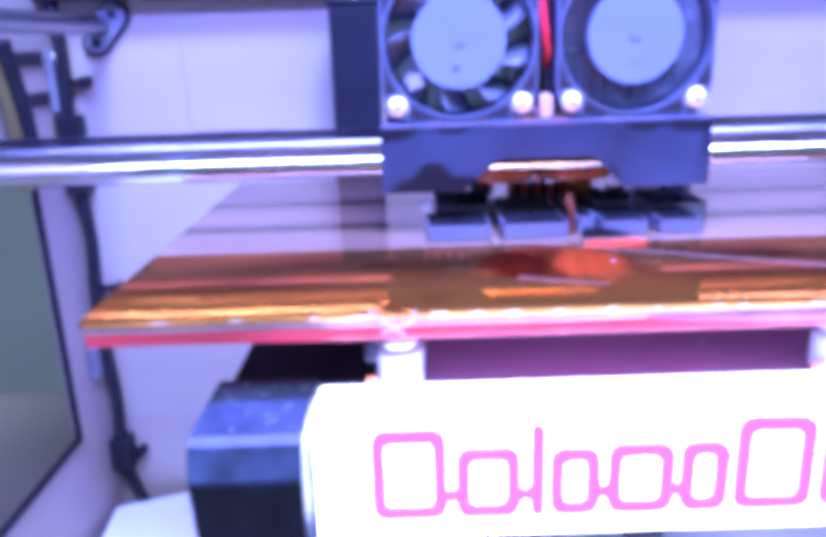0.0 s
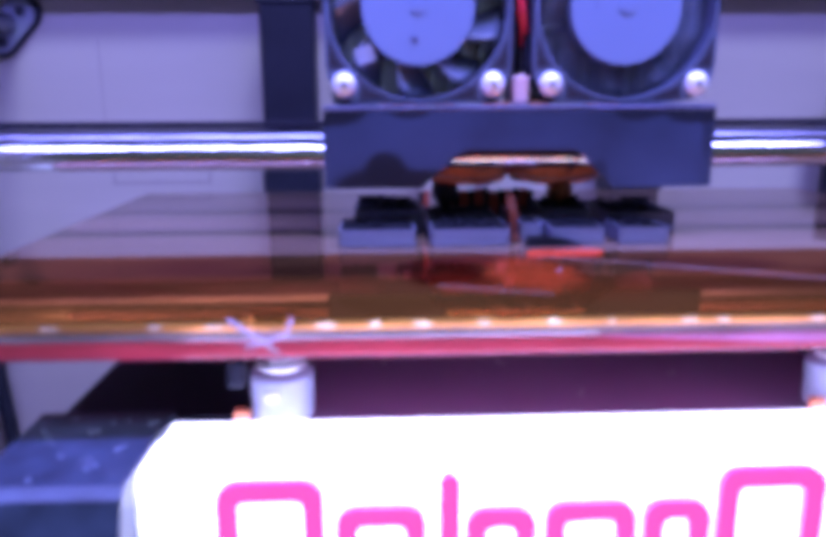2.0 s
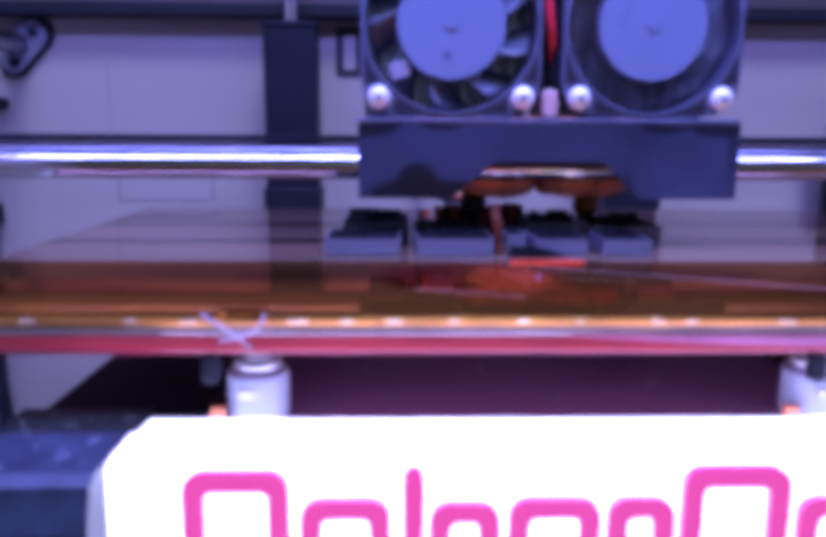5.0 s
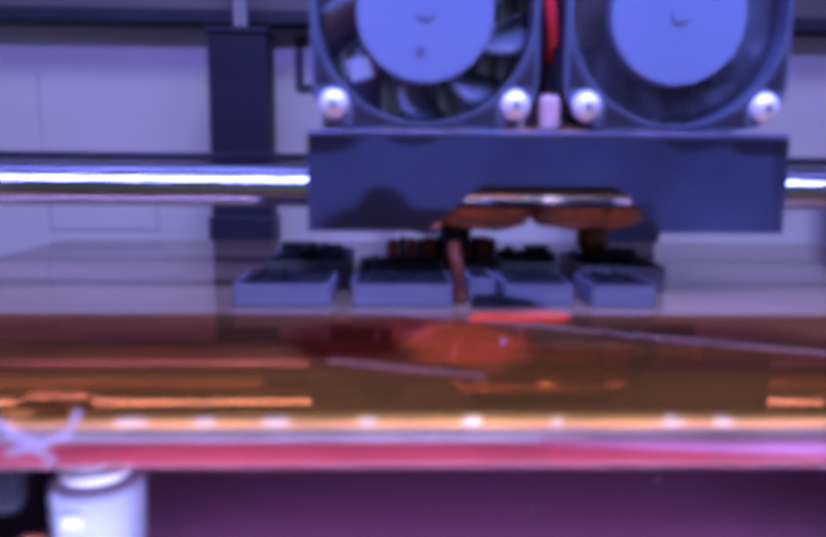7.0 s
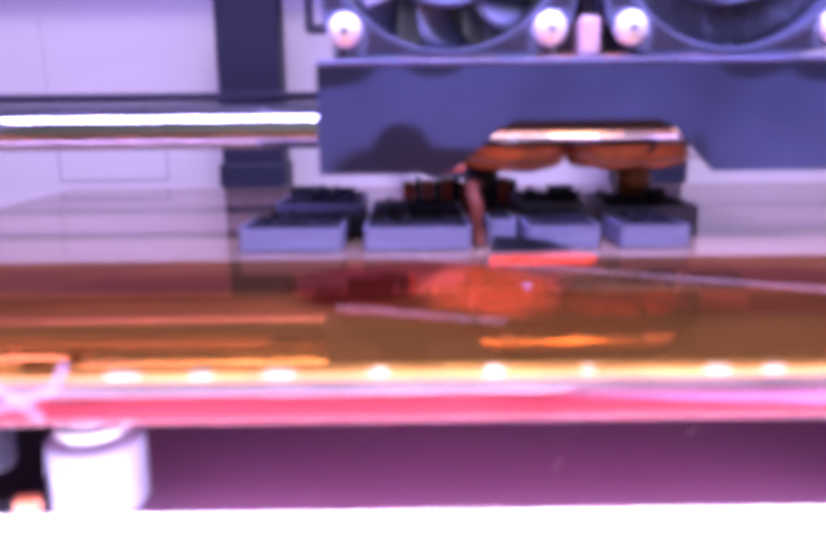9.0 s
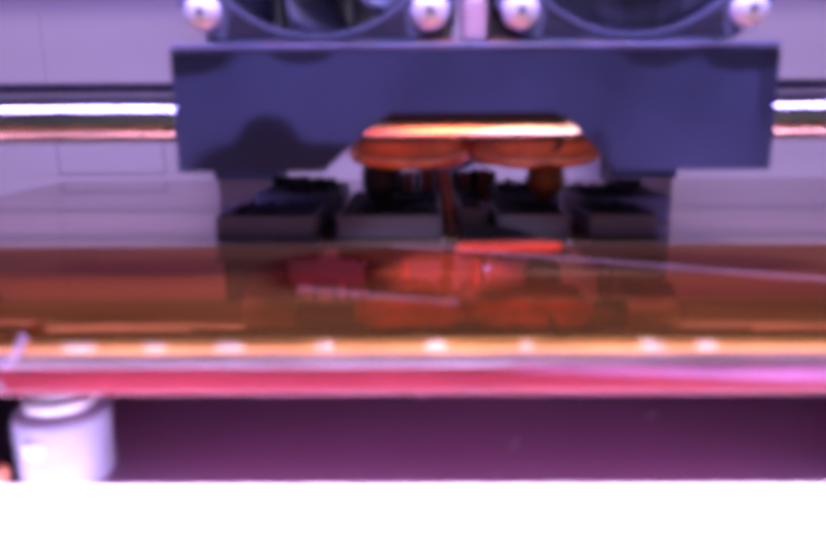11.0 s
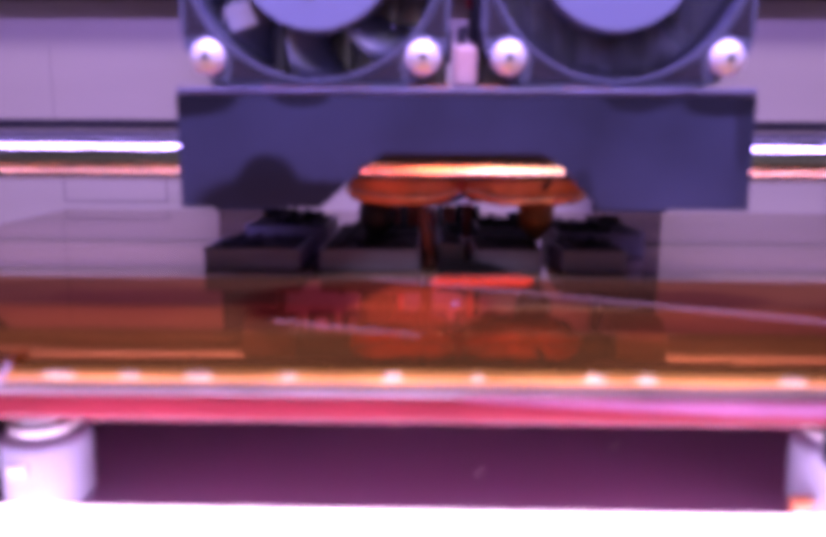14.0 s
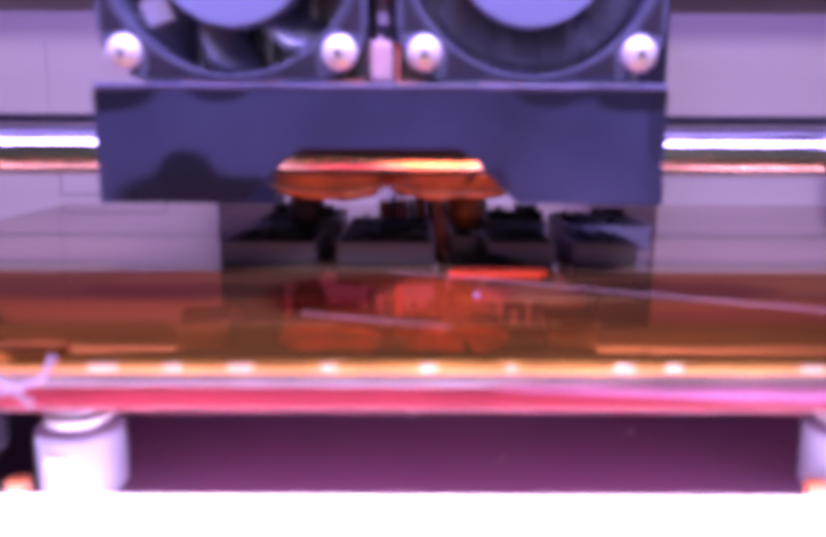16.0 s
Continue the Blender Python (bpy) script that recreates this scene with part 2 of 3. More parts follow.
def prism(bm, pts, a, b, axis="x"):
    """Closed outline pts, pushed from a to b along an axis."""
    def at(u, v, w):
        return {"x": (w, u, v), "y": (u, w, v), "z": (u, v, w)}[axis]
    lo = [bm.verts.new(at(u, v, a)) for u, v in pts]
    hi = [bm.verts.new(at(u, v, b)) for u, v in pts]
    n = len(pts)
    bm.faces.new(lo)
    bm.faces.new(hi[::-1])
    for i in range(n):
        bm.faces.new((lo[i], hi[i], hi[(i + 1) % n], lo[(i + 1) % n]))
    bmesh.ops.recalc_face_normals(bm, faces=bm.faces)
    return bm


def ring(bm, outer, inner, a, b, axis="y"):
    """A plate with one hole: outer and inner outlines have the same count."""
    def at(u, v, w):
        return {"x": (w, u, v), "y": (u, w, v), "z": (u, v, w)}[axis]
    n = len(outer)
    V = [[bm.verts.new(at(u, v, w)) for u, v in o] for o in (outer, inner) for w in (a, b)]
    for i in range(n):
        j = (i + 1) % n
        bm.faces.new((V[0][i], V[0][j], V[2][j], V[2][i]))
        bm.faces.new((V[1][j], V[1][i], V[3][i], V[3][j]))
        bm.faces.new((V[0][j], V[0][i], V[1][i], V[1][j]))
        bm.faces.new((V[2][i], V[2][j], V[3][j], V[3][i]))
    bmesh.ops.recalc_face_normals(bm, faces=bm.faces)
    return bm


def rounded(x0, x1, z0, z1, r, n=6):
    out = []
    for cx, cz, a in ((x1 - r, z1 - r, 0), (x0 + r, z1 - r, 90), (x0 + r, z0 + r, 180), (x1 - r, z0 + r, 270)):
        for i in range(n + 1):
            t = radians(a + 90 * i / n)
            out.append((cx + r * math.cos(t), cz + r * math.sin(t)))
    return out


def lathe(bm, prof, n=24):
    """A turned body round the z axis from (radius, height) pairs."""
    rings = [[bm.verts.new((r * math.cos(2 * math.pi * k / n), r * math.sin(2 * math.pi * k / n), z)) for k in range(n)] for r, z in prof]
    for a, b in zip(rings, rings[1:]):
        for k in range(n):
            bm.faces.new((a[k], a[(k + 1) % n], b[(k + 1) % n], b[k]))
    bm.faces.new(rings[0][::-1])
    bm.faces.new(rings[-1])
    bmesh.ops.recalc_face_normals(bm, faces=bm.faces)
    return bm


def tube(bm, pts, r, n=10):
    """A round cord along pts."""
    rings, side = [], None
    for i, p in enumerate(pts):
        p = Vector(p)
        d = (Vector(pts[min(i + 1, len(pts) - 1)]) - Vector(pts[max(i - 1, 0)])).normalized()
        side = d.orthogonal() if side is None else side - d * side.dot(d)
        side.normalize()
        up = d.cross(side)
        rings.append([bm.verts.new(p + (side * math.cos(2 * math.pi * k / n) + up * math.sin(2 * math.pi * k / n)) * r) for k in range(n)])
    for a, b in zip(rings, rings[1:]):
        for k in range(n):
            bm.faces.new((a[k], a[(k + 1) % n], b[(k + 1) % n], b[k]))
    bm.faces.new(rings[0][::-1])
    bm.faces.new(rings[-1])
    bmesh.ops.recalc_face_normals(bm, faces=bm.faces)
    return bm


# ---- the room round the printer ----
def room():
    x0, x1, y0, y1, z0, z1 = -1.6, 1.8, -2.2, 1.3, -0.77, 1.95
    w = 0.1
    for name, a in (("wall_west", (x0 - w, x0, y0, y1, z0, z1)), ("wall_east", (x1, x1 + w, y0, y1, z0, z1)),
                    ("wall_north", (x0 - w, x1 + w, y1, y1 + w, z0, z1)), ("wall_south", (x0 - w, x1 + w, y0 - w, y0, z0, z1))):
        tagged(part(name, B(*a), ROOM), "plain grey-green plaster wall of the dim room", "wall", kind="structure")
    tagged(part("floor", B(x0 - w, x1 + w, y0 - w, y1 + w, z0 - w, z0 - 0.001), TABLE), "plain brown floor of the dim room", "floor", kind="structure")
    tagged(part("ceiling", B(x0 - w, x1 + w, y0 - w, y1 + w, z1 + 0.001, z1 + w), ROOM), "plain plaster ceiling of the dim room", "ceiling", kind="structure")
    t = empty("table", pose(0.0466, 0.15, -0.77), label="plain brown table that the printer stands on", category="table")
    part("tabletop", B(-0.6, 0.6, -0.4, 0.4, 0.72, 0.7585, bevel=0.004), TABLE, t)
    for sx in (-1, 1):
        for sy in (-1, 1):
            part("leg", B(sx * 0.55 - 0.025, sx * 0.55 + 0.025, sy * 0.35 - 0.025, sy * 0.35 + 0.025, 0, 0.719), TABLE, t)


# ---- the printer's case ----
XL, XR, YB = -0.165, 0.258, 0.3615


def case():
    c = empty("printer_case", pose(0, 0, Z), label="pale plywood case of a desktop 3D printer, open at the front", category="printer case")
    part("floor_panel", B(XL - 0.006, XR + 0.006, -0.03, YB + 0.006, -0.212, -0.2), FLOORWOOD, c)
    part("back_panel", B(XL - 0.006, XR + 0.006, YB, YB + 0.006, -0.1995, 0.185), PALE, c)
    # side panels with a large window each, edged in black
    for side, xa, xb in (("l", XL - 0.003, XL), ("r", XR, XR + 0.003)):
        bm = bmesh.new()
        ring(bm, [(YB - 0.0005, 0.185), (-0.03, 0.185), (-0.03, -0.1995), (YB - 0.0005, -0.1995)],
             [(0.325, 0.012), (0.03, 0.012), (0.03, -0.131), (0.325, -0.131)], xa, xb, axis="x")
        s = part("side_panel", bm, PALE, c)
        bm = bmesh.new()
        xi, xo = (xb - 0.0012, xb + 0.0015) if side == "l" else (xa - 0.0015, xa + 0.0012)
        ring(bm, [(0.3248, 0.0118), (0.0302, 0.0118), (0.0302, -0.1308), (0.3248, -0.1308)],
             [(0.3226, 0.0096), (0.0324, 0.0096), (0.0324, -0.1286), (0.3226, -0.1286)], xi, xo, axis="x")
        part("window_trim", bm, BLACK, s, "black edging of the window opening")
    # outline of a closed cut-out, other joints and a screw in the back panel
    bm = bmesh.new()
    ring(bm, [(-0.0613, 0.012), (-0.103, 0.012), (-0.103, -0.005), (-0.0613, -0.005)],
         [(-0.0617, 0.0116), (-0.1026, 0.0116), (-0.1026, -0.0046), (-0.0617, -0.0046)], YB - 0.0002, YB + 0.001)
    part("cutout_line", bm, GROOVE, c)
    part("joint_line", B(-0.10445, -0.1043, YB - 0.0002, YB + 0.001, 0.012, 0.055), GROOVE, c)
    s = part("panel_screw", C((0.0068, YB - 0.0012, 0.0274), (0.0068, YB + 0.001, 0.0274), 0.0021, 16), ZINC, c)
    part("screw_recess", C((0.0068, YB - 0.0016, 0.0274), (0.0068, YB - 0.0011, 0.0274), 0.0010, 6), INK, s)
    # the maker's lettering, as plain framed shapes
    x = -0.0065
    for w, h, dz in ((0.0118, 0.0212, 0), (0.0095, 0.0140, 0), (0.0100, 0.0185, -0.0065), (0.0032, 0.0212, 0), (0.0032, 0.018, 0), (0.0090, 0.0140, 0),
                     (0.0095, 0.0140, 0), (0.0075, 0.018, 0), (0.0098, 0.0140, 0), (0.0065, 0.0140, 0)):
        z0 = 0.0487 + dz
        bm = bmesh.new()
        if w < 0.005:
            box(bm, x, x + w, YB - 0.0004, YB + 0.001, z0, z0 + h)
        else:
            k = 0.0033
            ring(bm, rounded(x, x + w, z0, z0 + h, 0.002, 3), rounded(x + k, x + w - k, z0 + k, z0 + h - k, 0.0006, 3), YB - 0.0004, YB + 0.001)
        part("printed_shape", bm, INK, c)
        x += w + 0.0022
    # dark cross beam with a lip over the back panel
    part("rear_beam", B(XL + 0.001, XR - 0.001, YB - 0.010, YB - 0.0005, 0.0775, 0.125), BEAM, c)
    part("beam_lip", B(XL + 0.001, XR - 0.001, YB - 0.013, YB - 0.0005, 0.0722, 0.0773, bevel=0.0006), BLACK, c)
    return c


def z_post(x):
    p = empty("z_axis_post", pose(x, 0.3287, Z), label="black upright guide post with a steel rod rising from it", category="guide post", group="guide posts")
    part("post", B(-0.0102, 0.0102, 0, 0.016, -0.2, 0.0655, bevel=0.0007), POST, p)
    part("cap", B(-0.0112, 0.0108, -0.0008, 0.017, 0.0657, 0.0678, bevel=0.0004), POST, p)
    part("rod", C((0.0, 0.008, 0.0679), (0.0, 0.008, 0.168), 0.003, 20), STEEL, p, "polished steel rod", True)
    part("bearing_block", B(-0.0112, 0.0112, -0.0012, 0.0165, -0.02, 0.0035, bevel=0.0005), BLACK, p)
    return p


def y_rail(x, mirror):
    r = empty("y_axis_rail", pose(x, 0, Z), label="steel rail held to the case by a bolted bracket", category="rail", group="side rails")
    s = -1 if mirror else 1
    part("rail", C((0, 0.012, 0.0615), (0, YB - 0.002, 0.0615), 0.0042, 20), DULL, r, smooth=True)
    pts = []
    for cx, cz, rr, a0, a1 in ((s * 0.0055, 0.0650, 0.0062, -40, 150), (s * -0.003, 0.0545, 0.0052, 150, 320)):
        for i in range(9):
            t = radians(a0 + (a1 - a0) * i / 8)
            pts.append((cx + rr * math.cos(t) * s, cz + rr * math.sin(t)))
    br = part("end_bracket", prism(bmesh.new(), pts, YB - 0.0045, YB - 0.0005, "y"), BRACKET, r)
    big = [(0.0012 * s + (u - 0.0012 * s) * 1.17, 0.0598 + (v - 0.0598) * 1.15) for u, v in pts]
    part("bracket_edge", prism(bmesh.new(), big, YB - 0.003, YB - 0.0004, "y"), BLACK, br, "black edge of the bracket")
    for cx, cz in ((s * 0.0062, 0.0660), (s * -0.0022, 0.0537)):
        part("bolt", C((cx, YB - 0.0056, cz), (cx, YB - 0.004, cz), 0.0019, 12), BLACK, br)
    return r


def side_fittings():
    # belt tension slots and clamp on the side panel
    f = empty("belt_clamp", pose(XL, 0.0, Z), label="grey metal belt clamp beside two black slots", category="belt clamp")
    for z, y0, y1 in ((0.0480, 0.3250, 0.3495), (0.0304, 0.3275, 0.3510)):
        part("slot", B(0.0002, 0.0012, y0, y1, z - 0.0030, z + 0.0030, bevel=0.0003), INK, f)
    part("clamp_bar", B(0.0004, 0.004, 0.3520, 0.3590, 0.0235, 0.0520, bevel=0.0008), BRACKET, f)
    for z in (0.0485, 0.0275):
        part("bolt", C((0.0038, 0.3555, z), (0.0060, 0.3555, z), 0.0026, 14), ZINC, f)
    c = empty("yellow_cable", pose(XL, 0, Z), label="yellow and black cable hanging down the side panel", category="cable")
    pts = [(0.006, 0.297 + 0.004 * math.sin(i / 3.0) + 0.001 * i, 0.052 - 0.007 * i) for i in range(9)]
    part("cord", tube(bmesh.new(), pts, 0.0026), YELLOW, c, smooth=True)
    part("sheath", tube(bmesh.new(), [(p[0] + 0.001, p[1] + 0.0075, p[2] + 0.003) for p in pts], 0.004), BLACK, c, smooth=True)
    # black cable down the corner, in clips
    k = empty("corner_cable", pose(0, 0, Z), label="black cable clipped down the corner of the case", category="cable")
    pts = [(-0.1585 + 0.0012 * math.sin(i * 0.9), 0.3545, 0.072 - 0.0124 * i) for i in range(20)] + [(-0.1545, 0.3545, -0.175), (-0.150, 0.353, -0.186), (-0.143, 0.351, -0.194)]
    part("cord", tube(bmesh.new(), pts, 0.0031), BLACK, k, smooth=True)
    for z in (0.0369, -0.064, -0.1567):
        bm = B(-0.1585, -0.1500, 0.3555, 0.3605, z - 0.0014, z + 0.0014, bevel=0.0004)
        cyl(bm, (-0.1495, 0.3540, z), (-0.1495, 0.3612, z), 0.0025, 12)
        part("cable_clip", bm, BLACK, k)
    for z0, z1 in ((0.012, 0.022), (-0.0145, -0.006), (-0.164, -0.146)):
        part("sleeve", B(-0.1632, -0.1530, 0.349, 0.3600, z0, z1, bevel=0.001), BLACK, k)
    part("connector", B(-0.1646, -0.1600, 0.344, 0.352, -0.108, -0.092, bevel=0.001), BRACKET, k, "grey connector")
    h = empty("cable_hose", pose(0.211, 0.345, Z), label="black ribbed hose by the corner of the case", category="hose")
    bm = bmesh.new()
    for i in range(28):
        z = 0.030 - 0.0024 * i
        cyl(bm, (0, 0, z), (0, 0, z - 0.0014), 0.0085, 16)
        cyl(bm, (0, 0, z - 0.0013), (0, 0, z - 0.0025), 0.0072, 16)
    part("hose", bm, BLACK, h, smooth=False)
    part("tail", tube(bmesh.new(), [(0, 0, -0.037), (0.001, 0.002, -0.08), (0.004, 0.004, -0.14), (0.006, 0.004, -0.1995)], 0.0065), BLACK, h, smooth=True)
    # loop of red and black wire hanging before the back panel
    w = empty("wire_loop", pose(0.0458, 0.3480, Z), label="loop of red and black wire hanging before the back panel", category="wire")
    for tag, r, rad, dy, m in (("black_wire", 0.0011, 0.0160, 0.0, BLACK), ("red_wire", 0.0013, 0.0136, 0.001, REDKAP)):
        arc = [(rad * math.cos(radians(a)), dy + 0.0008 * math.sin(a * 0.05), 0.0107 + 0.9 * rad * math.sin(radians(a))) for a in range(180, 361, 12)]
        part(tag, tube(bmesh.new(), [(-rad, 0.011, 0.055), (-rad, dy, 0.045)] + arc + [(rad, dy, 0.045), (rad, 0.011, 0.055)], r, 8), m, w, smooth=True)
    # loose card on the floor of the case
    card = empty("floor_card", pose(0, 0, Z), label="pale card lying tilted on the floor of the case", category="card")
    part("sheet", prism(bmesh.new(), [(-0.1614, 0.342), (-0.110, 0.3600), (0.02, 0.3600), (0.02, 0.12), (-0.150, 0.12), (-0.158, 0.31)], -0.1985, -0.1810, "z"), CARD, card)


def bar_lamp():
    l = empty("bar_lamp", pose(0.0466, 0.112, Z), label="aluminium bar lamp standing across the open top of the printer", category="lamp")
    part("housing", B(-0.335, 0.335, -0.024, 0.024, 0.2070, 0.222, bevel=0.002), ALU, l)
    for x in (-0.2146, 0.2146):
        part("foot", B(x - 0.0025, x + 0.0025, -0.024, 0.024, 0.1851, 0.2068), ALU, l)


# ---- platform, sign and build plate ----
def platform():
    p = empty("build_platform", pose(0, 0, Z), label="black platform with a lit white sign under the build plate", category="platform")
    part("deck", B(-0.041, 0.1342, 0.1440, 0.3268, -0.0270, -0.0220, bevel=0.0003), DECK, p)
    for xa, xb in ((-0.0408, -0.0088), (0.1020, 0.1340)):
        part("arm", B(xa, xb, 0.1494, 0.3266, -0.0219, -0.0203, bevel=0.0003), POST, p, "black arm of the platform")
    prof = [(0.1492, -0.0192), (0.1245, -0.0190), (0.1225, -0.0200), (0.1205, -0.0262), (0.1245, -0.062), (0.1492, -0.062)]
    for xa, xb in ((-0.0430, -0.0216), (0.1148, 0.1362)):
        bm = prism(bmesh.new(), prof, xa, xb)
        e = part("end_block", bm, DUSTY, p, "black dusty end block")
        # Added black sheet keeps the block's lower front as dark as an unlit face.
        part("front_shade", prism(bmesh.new(), [(0.1203, -0.0266), (0.1243, -0.0618), (0.1238, -0.0618), (0.1197, -0.0266)], xa + 0.0004, xb - 0.0004), ABS, e, "black sheet for the unlit front of the block")
        rnd = random.Random(3)
        bm = bmesh.new()
        for i in range(24):
            x, y, r = rnd.uniform(xa + 0.002, xb - 0.001), rnd.uniform(0.126, 0.147), rnd.uniform(0.00008, 0.00034)
            cyl(bm, (x, y, -0.0193), (x, y, -0.0189), r, 6)
        tagged(part("dust", bm, NYLON, e, "white specks of dust"), kind="stuff")
    # sign: top strip, front panel, magenta shapes
    xa, xb = -0.0213, 0.1145
    pr = [(0.1437, -0.0190), (0.1335, -0.0190), (0.1335, -0.0275), (0.1437, -0.0275)]
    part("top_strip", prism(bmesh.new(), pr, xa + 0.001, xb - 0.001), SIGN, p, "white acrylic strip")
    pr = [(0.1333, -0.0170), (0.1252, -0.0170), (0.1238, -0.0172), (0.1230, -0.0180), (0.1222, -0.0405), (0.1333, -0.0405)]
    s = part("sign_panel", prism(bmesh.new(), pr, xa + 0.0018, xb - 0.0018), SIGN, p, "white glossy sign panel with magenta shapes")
    part("sign_joint", B(xa + 0.0012, xb - 0.0012, 0.1408, 0.1417, -0.0195, -0.01892), INK, p, "thin dark joint")
    k = 0.0030

    def face(z):
        return 0.1230 + (z + 0.0200) * (0.0008 / 0.0205)
    for x0, x1, z0, z1 in ((-0.0092, 0.0053, -0.0366, -0.0176), (0.0066, 0.0190, -0.0366, -0.0216), (0.0206, 0.0236, -0.0366, -0.0172), (0.0242, 0.0340, -0.0366, -0.0222),
                           (0.0350, 0.0478, -0.0366, -0.0216), (0.0486, 0.0580, -0.0366, -0.0216), (0.0588, 0.0738, -0.0366, -0.0172),
                           (0.0750, 0.0880, -0.0366, -0.0216), (0.0892, 0.0990, -0.0366, -0.0205)):
        if x1 - x0 < 0.005:
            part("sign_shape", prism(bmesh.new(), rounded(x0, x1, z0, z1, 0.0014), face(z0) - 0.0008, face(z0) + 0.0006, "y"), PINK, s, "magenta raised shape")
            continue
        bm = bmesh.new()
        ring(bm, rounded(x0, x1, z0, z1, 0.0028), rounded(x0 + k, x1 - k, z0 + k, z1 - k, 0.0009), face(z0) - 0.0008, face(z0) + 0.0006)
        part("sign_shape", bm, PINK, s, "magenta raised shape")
    for x in (0.0058, 0.0197, 0.0347, 0.0481):
        part("sign_link", B(x - 0.0012, x + 0.0012, face(-0.033) - 0.0004, face(-0.033) + 0.0006, -0.0335, -0.0305, bevel=0.0002), PINK, s)
    return p


def build_plate():
    b = empty("build_plate", pose(0, 0, Z), label="amber tape-covered glossy build plate with a red underside", category="build plate")
    xa, xb, ya, yb = -0.066, 0.1592, 0.137, 0.2872
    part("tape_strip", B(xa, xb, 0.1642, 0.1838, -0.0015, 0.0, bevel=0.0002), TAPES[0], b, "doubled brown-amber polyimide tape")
    t = part("tape_strip", B(xa, xb, 0.1512, 0.1641, -0.0015, -0.00004, bevel=0.0002), TAPES[1], b, "amber polyimide tape, glossy, with orange residue and painted hot-end reflection")
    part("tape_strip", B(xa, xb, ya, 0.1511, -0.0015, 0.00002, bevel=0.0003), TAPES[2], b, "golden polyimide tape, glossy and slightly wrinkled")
    part("tape_edge", C((xa + 0.001, ya + 0.0007, -0.00085), (xb - 0.001, ya + 0.0007, -0.00085), 0.00085, 20), EDGETAPE, b, "bright rolled edge of the amber tape", True)
    part("plate", B(xa + 0.0003, xb - 0.0003, ya + 0.0004, yb - 0.0003, -0.0031, -0.0016, bevel=0.0003), EDGEGLASS, b)
    part("heater_board", B(xa + 0.0006, xb - 0.0006, ya + 0.0002, yb - 0.0006, -0.0058, -0.0032, bevel=0.0004), REDPLATE, b, "red heater board")
    part("bare_plate", B(xa, xb, 0.1840, yb, -0.0015, -0.0001, bevel=0.0002), BAREPLATE, b, "bare glossy part of the plate")
    # Pink strip painted in for the reflection along the board's right edge.
    part("edge_reflection", prism(bmesh.new(), [(0.046, -0.0033), (0.100, -0.0033), (xb - 0.001, -0.0033), (xb - 0.001, -0.0053), (0.100, -0.0050), (0.072, -0.0045)], ya + 0.00005, ya + 0.0012, "y"), PINKSHEEN, b, "pink strip painted as the reflection on the board's edge")
    # Unseen sheet, added to dull the board's red bounce onto the deck.
    part("bounce_sheet", B(xa + 0.003, xb - 0.003, ya + 0.003, yb - 0.003, -0.0068, -0.0059), PLUM, b, "unseen plum sheet that dulls the red bounce on the deck")
    # overlaps of the tape strips, and creases in them
    for x0, y0, x1, y1, w in ((0.0330, 0.1832, 0.0482, 0.1776, 0.0004), (0.0482, 0.1776, 0.0680, 0.1684, 0.0005),
                              (0.0680, 0.1684, 0.0960, 0.1560, 0.0006), (0.0228, 0.1560, 0.0416, 0.1495, 0.0003)):
        pts = [(x0, y0), (x1, y1), (x1, y1 + w), (x0, y0 + w)]
        part("tape_overlap", prism(bmesh.new(), pts, -0.0002, 0.00008, "z"), CREASE, t, "pale raised tape edge")
    part("orange_scrap", prism(bmesh.new(), [(0.0430, 0.1800), (0.0500, 0.1795), (0.0575, 0.1798), (0.0592, 0.1815), (0.0570, 0.1838), (0.0490, 0.1830), (0.0440, 0.1825)], -0.0001, 0.0006, "z"),
         REDFILM, t, "curled orange scrap of film")
    bm = bmesh.new()
    bmesh.ops.create_icosphere(bm, subdivisions=2, radius=0.00032, matrix=pose(0.0462, 0.1645, 0.0004))
    part("plastic_bead", bm, NYLON, t, "tiny white bead", True)
    for x, w in ((-0.0500, 0.004), (-0.0350, 0.003), (-0.0199, 0.0022), (-0.0113, 0.003), (0.0050, 0.0034), (0.0122, 0.0022), (0.0193, 0.0030), (0.0284, 0.0019),
                 (0.0389, 0.0021), (0.0475, 0.0012), (0.0593, 0.0024), (0.0645, 0.0020), (0.0790, 0.0028), (0.0950, 0.0024), (0.1150, 0.0030)):
        bm = bmesh.new()
        bmesh.ops.create_icosphere(bm, subdivisions=2, radius=1, matrix=pose(x, 0.13745, -0.00085) @ Matrix.Diagonal((w * 1.15, 0.0007, 0.0006, 1)))
        part("tape_wrinkle", bm, WRINKLE, t, "shiny wrinkle of tape", True)
    return b


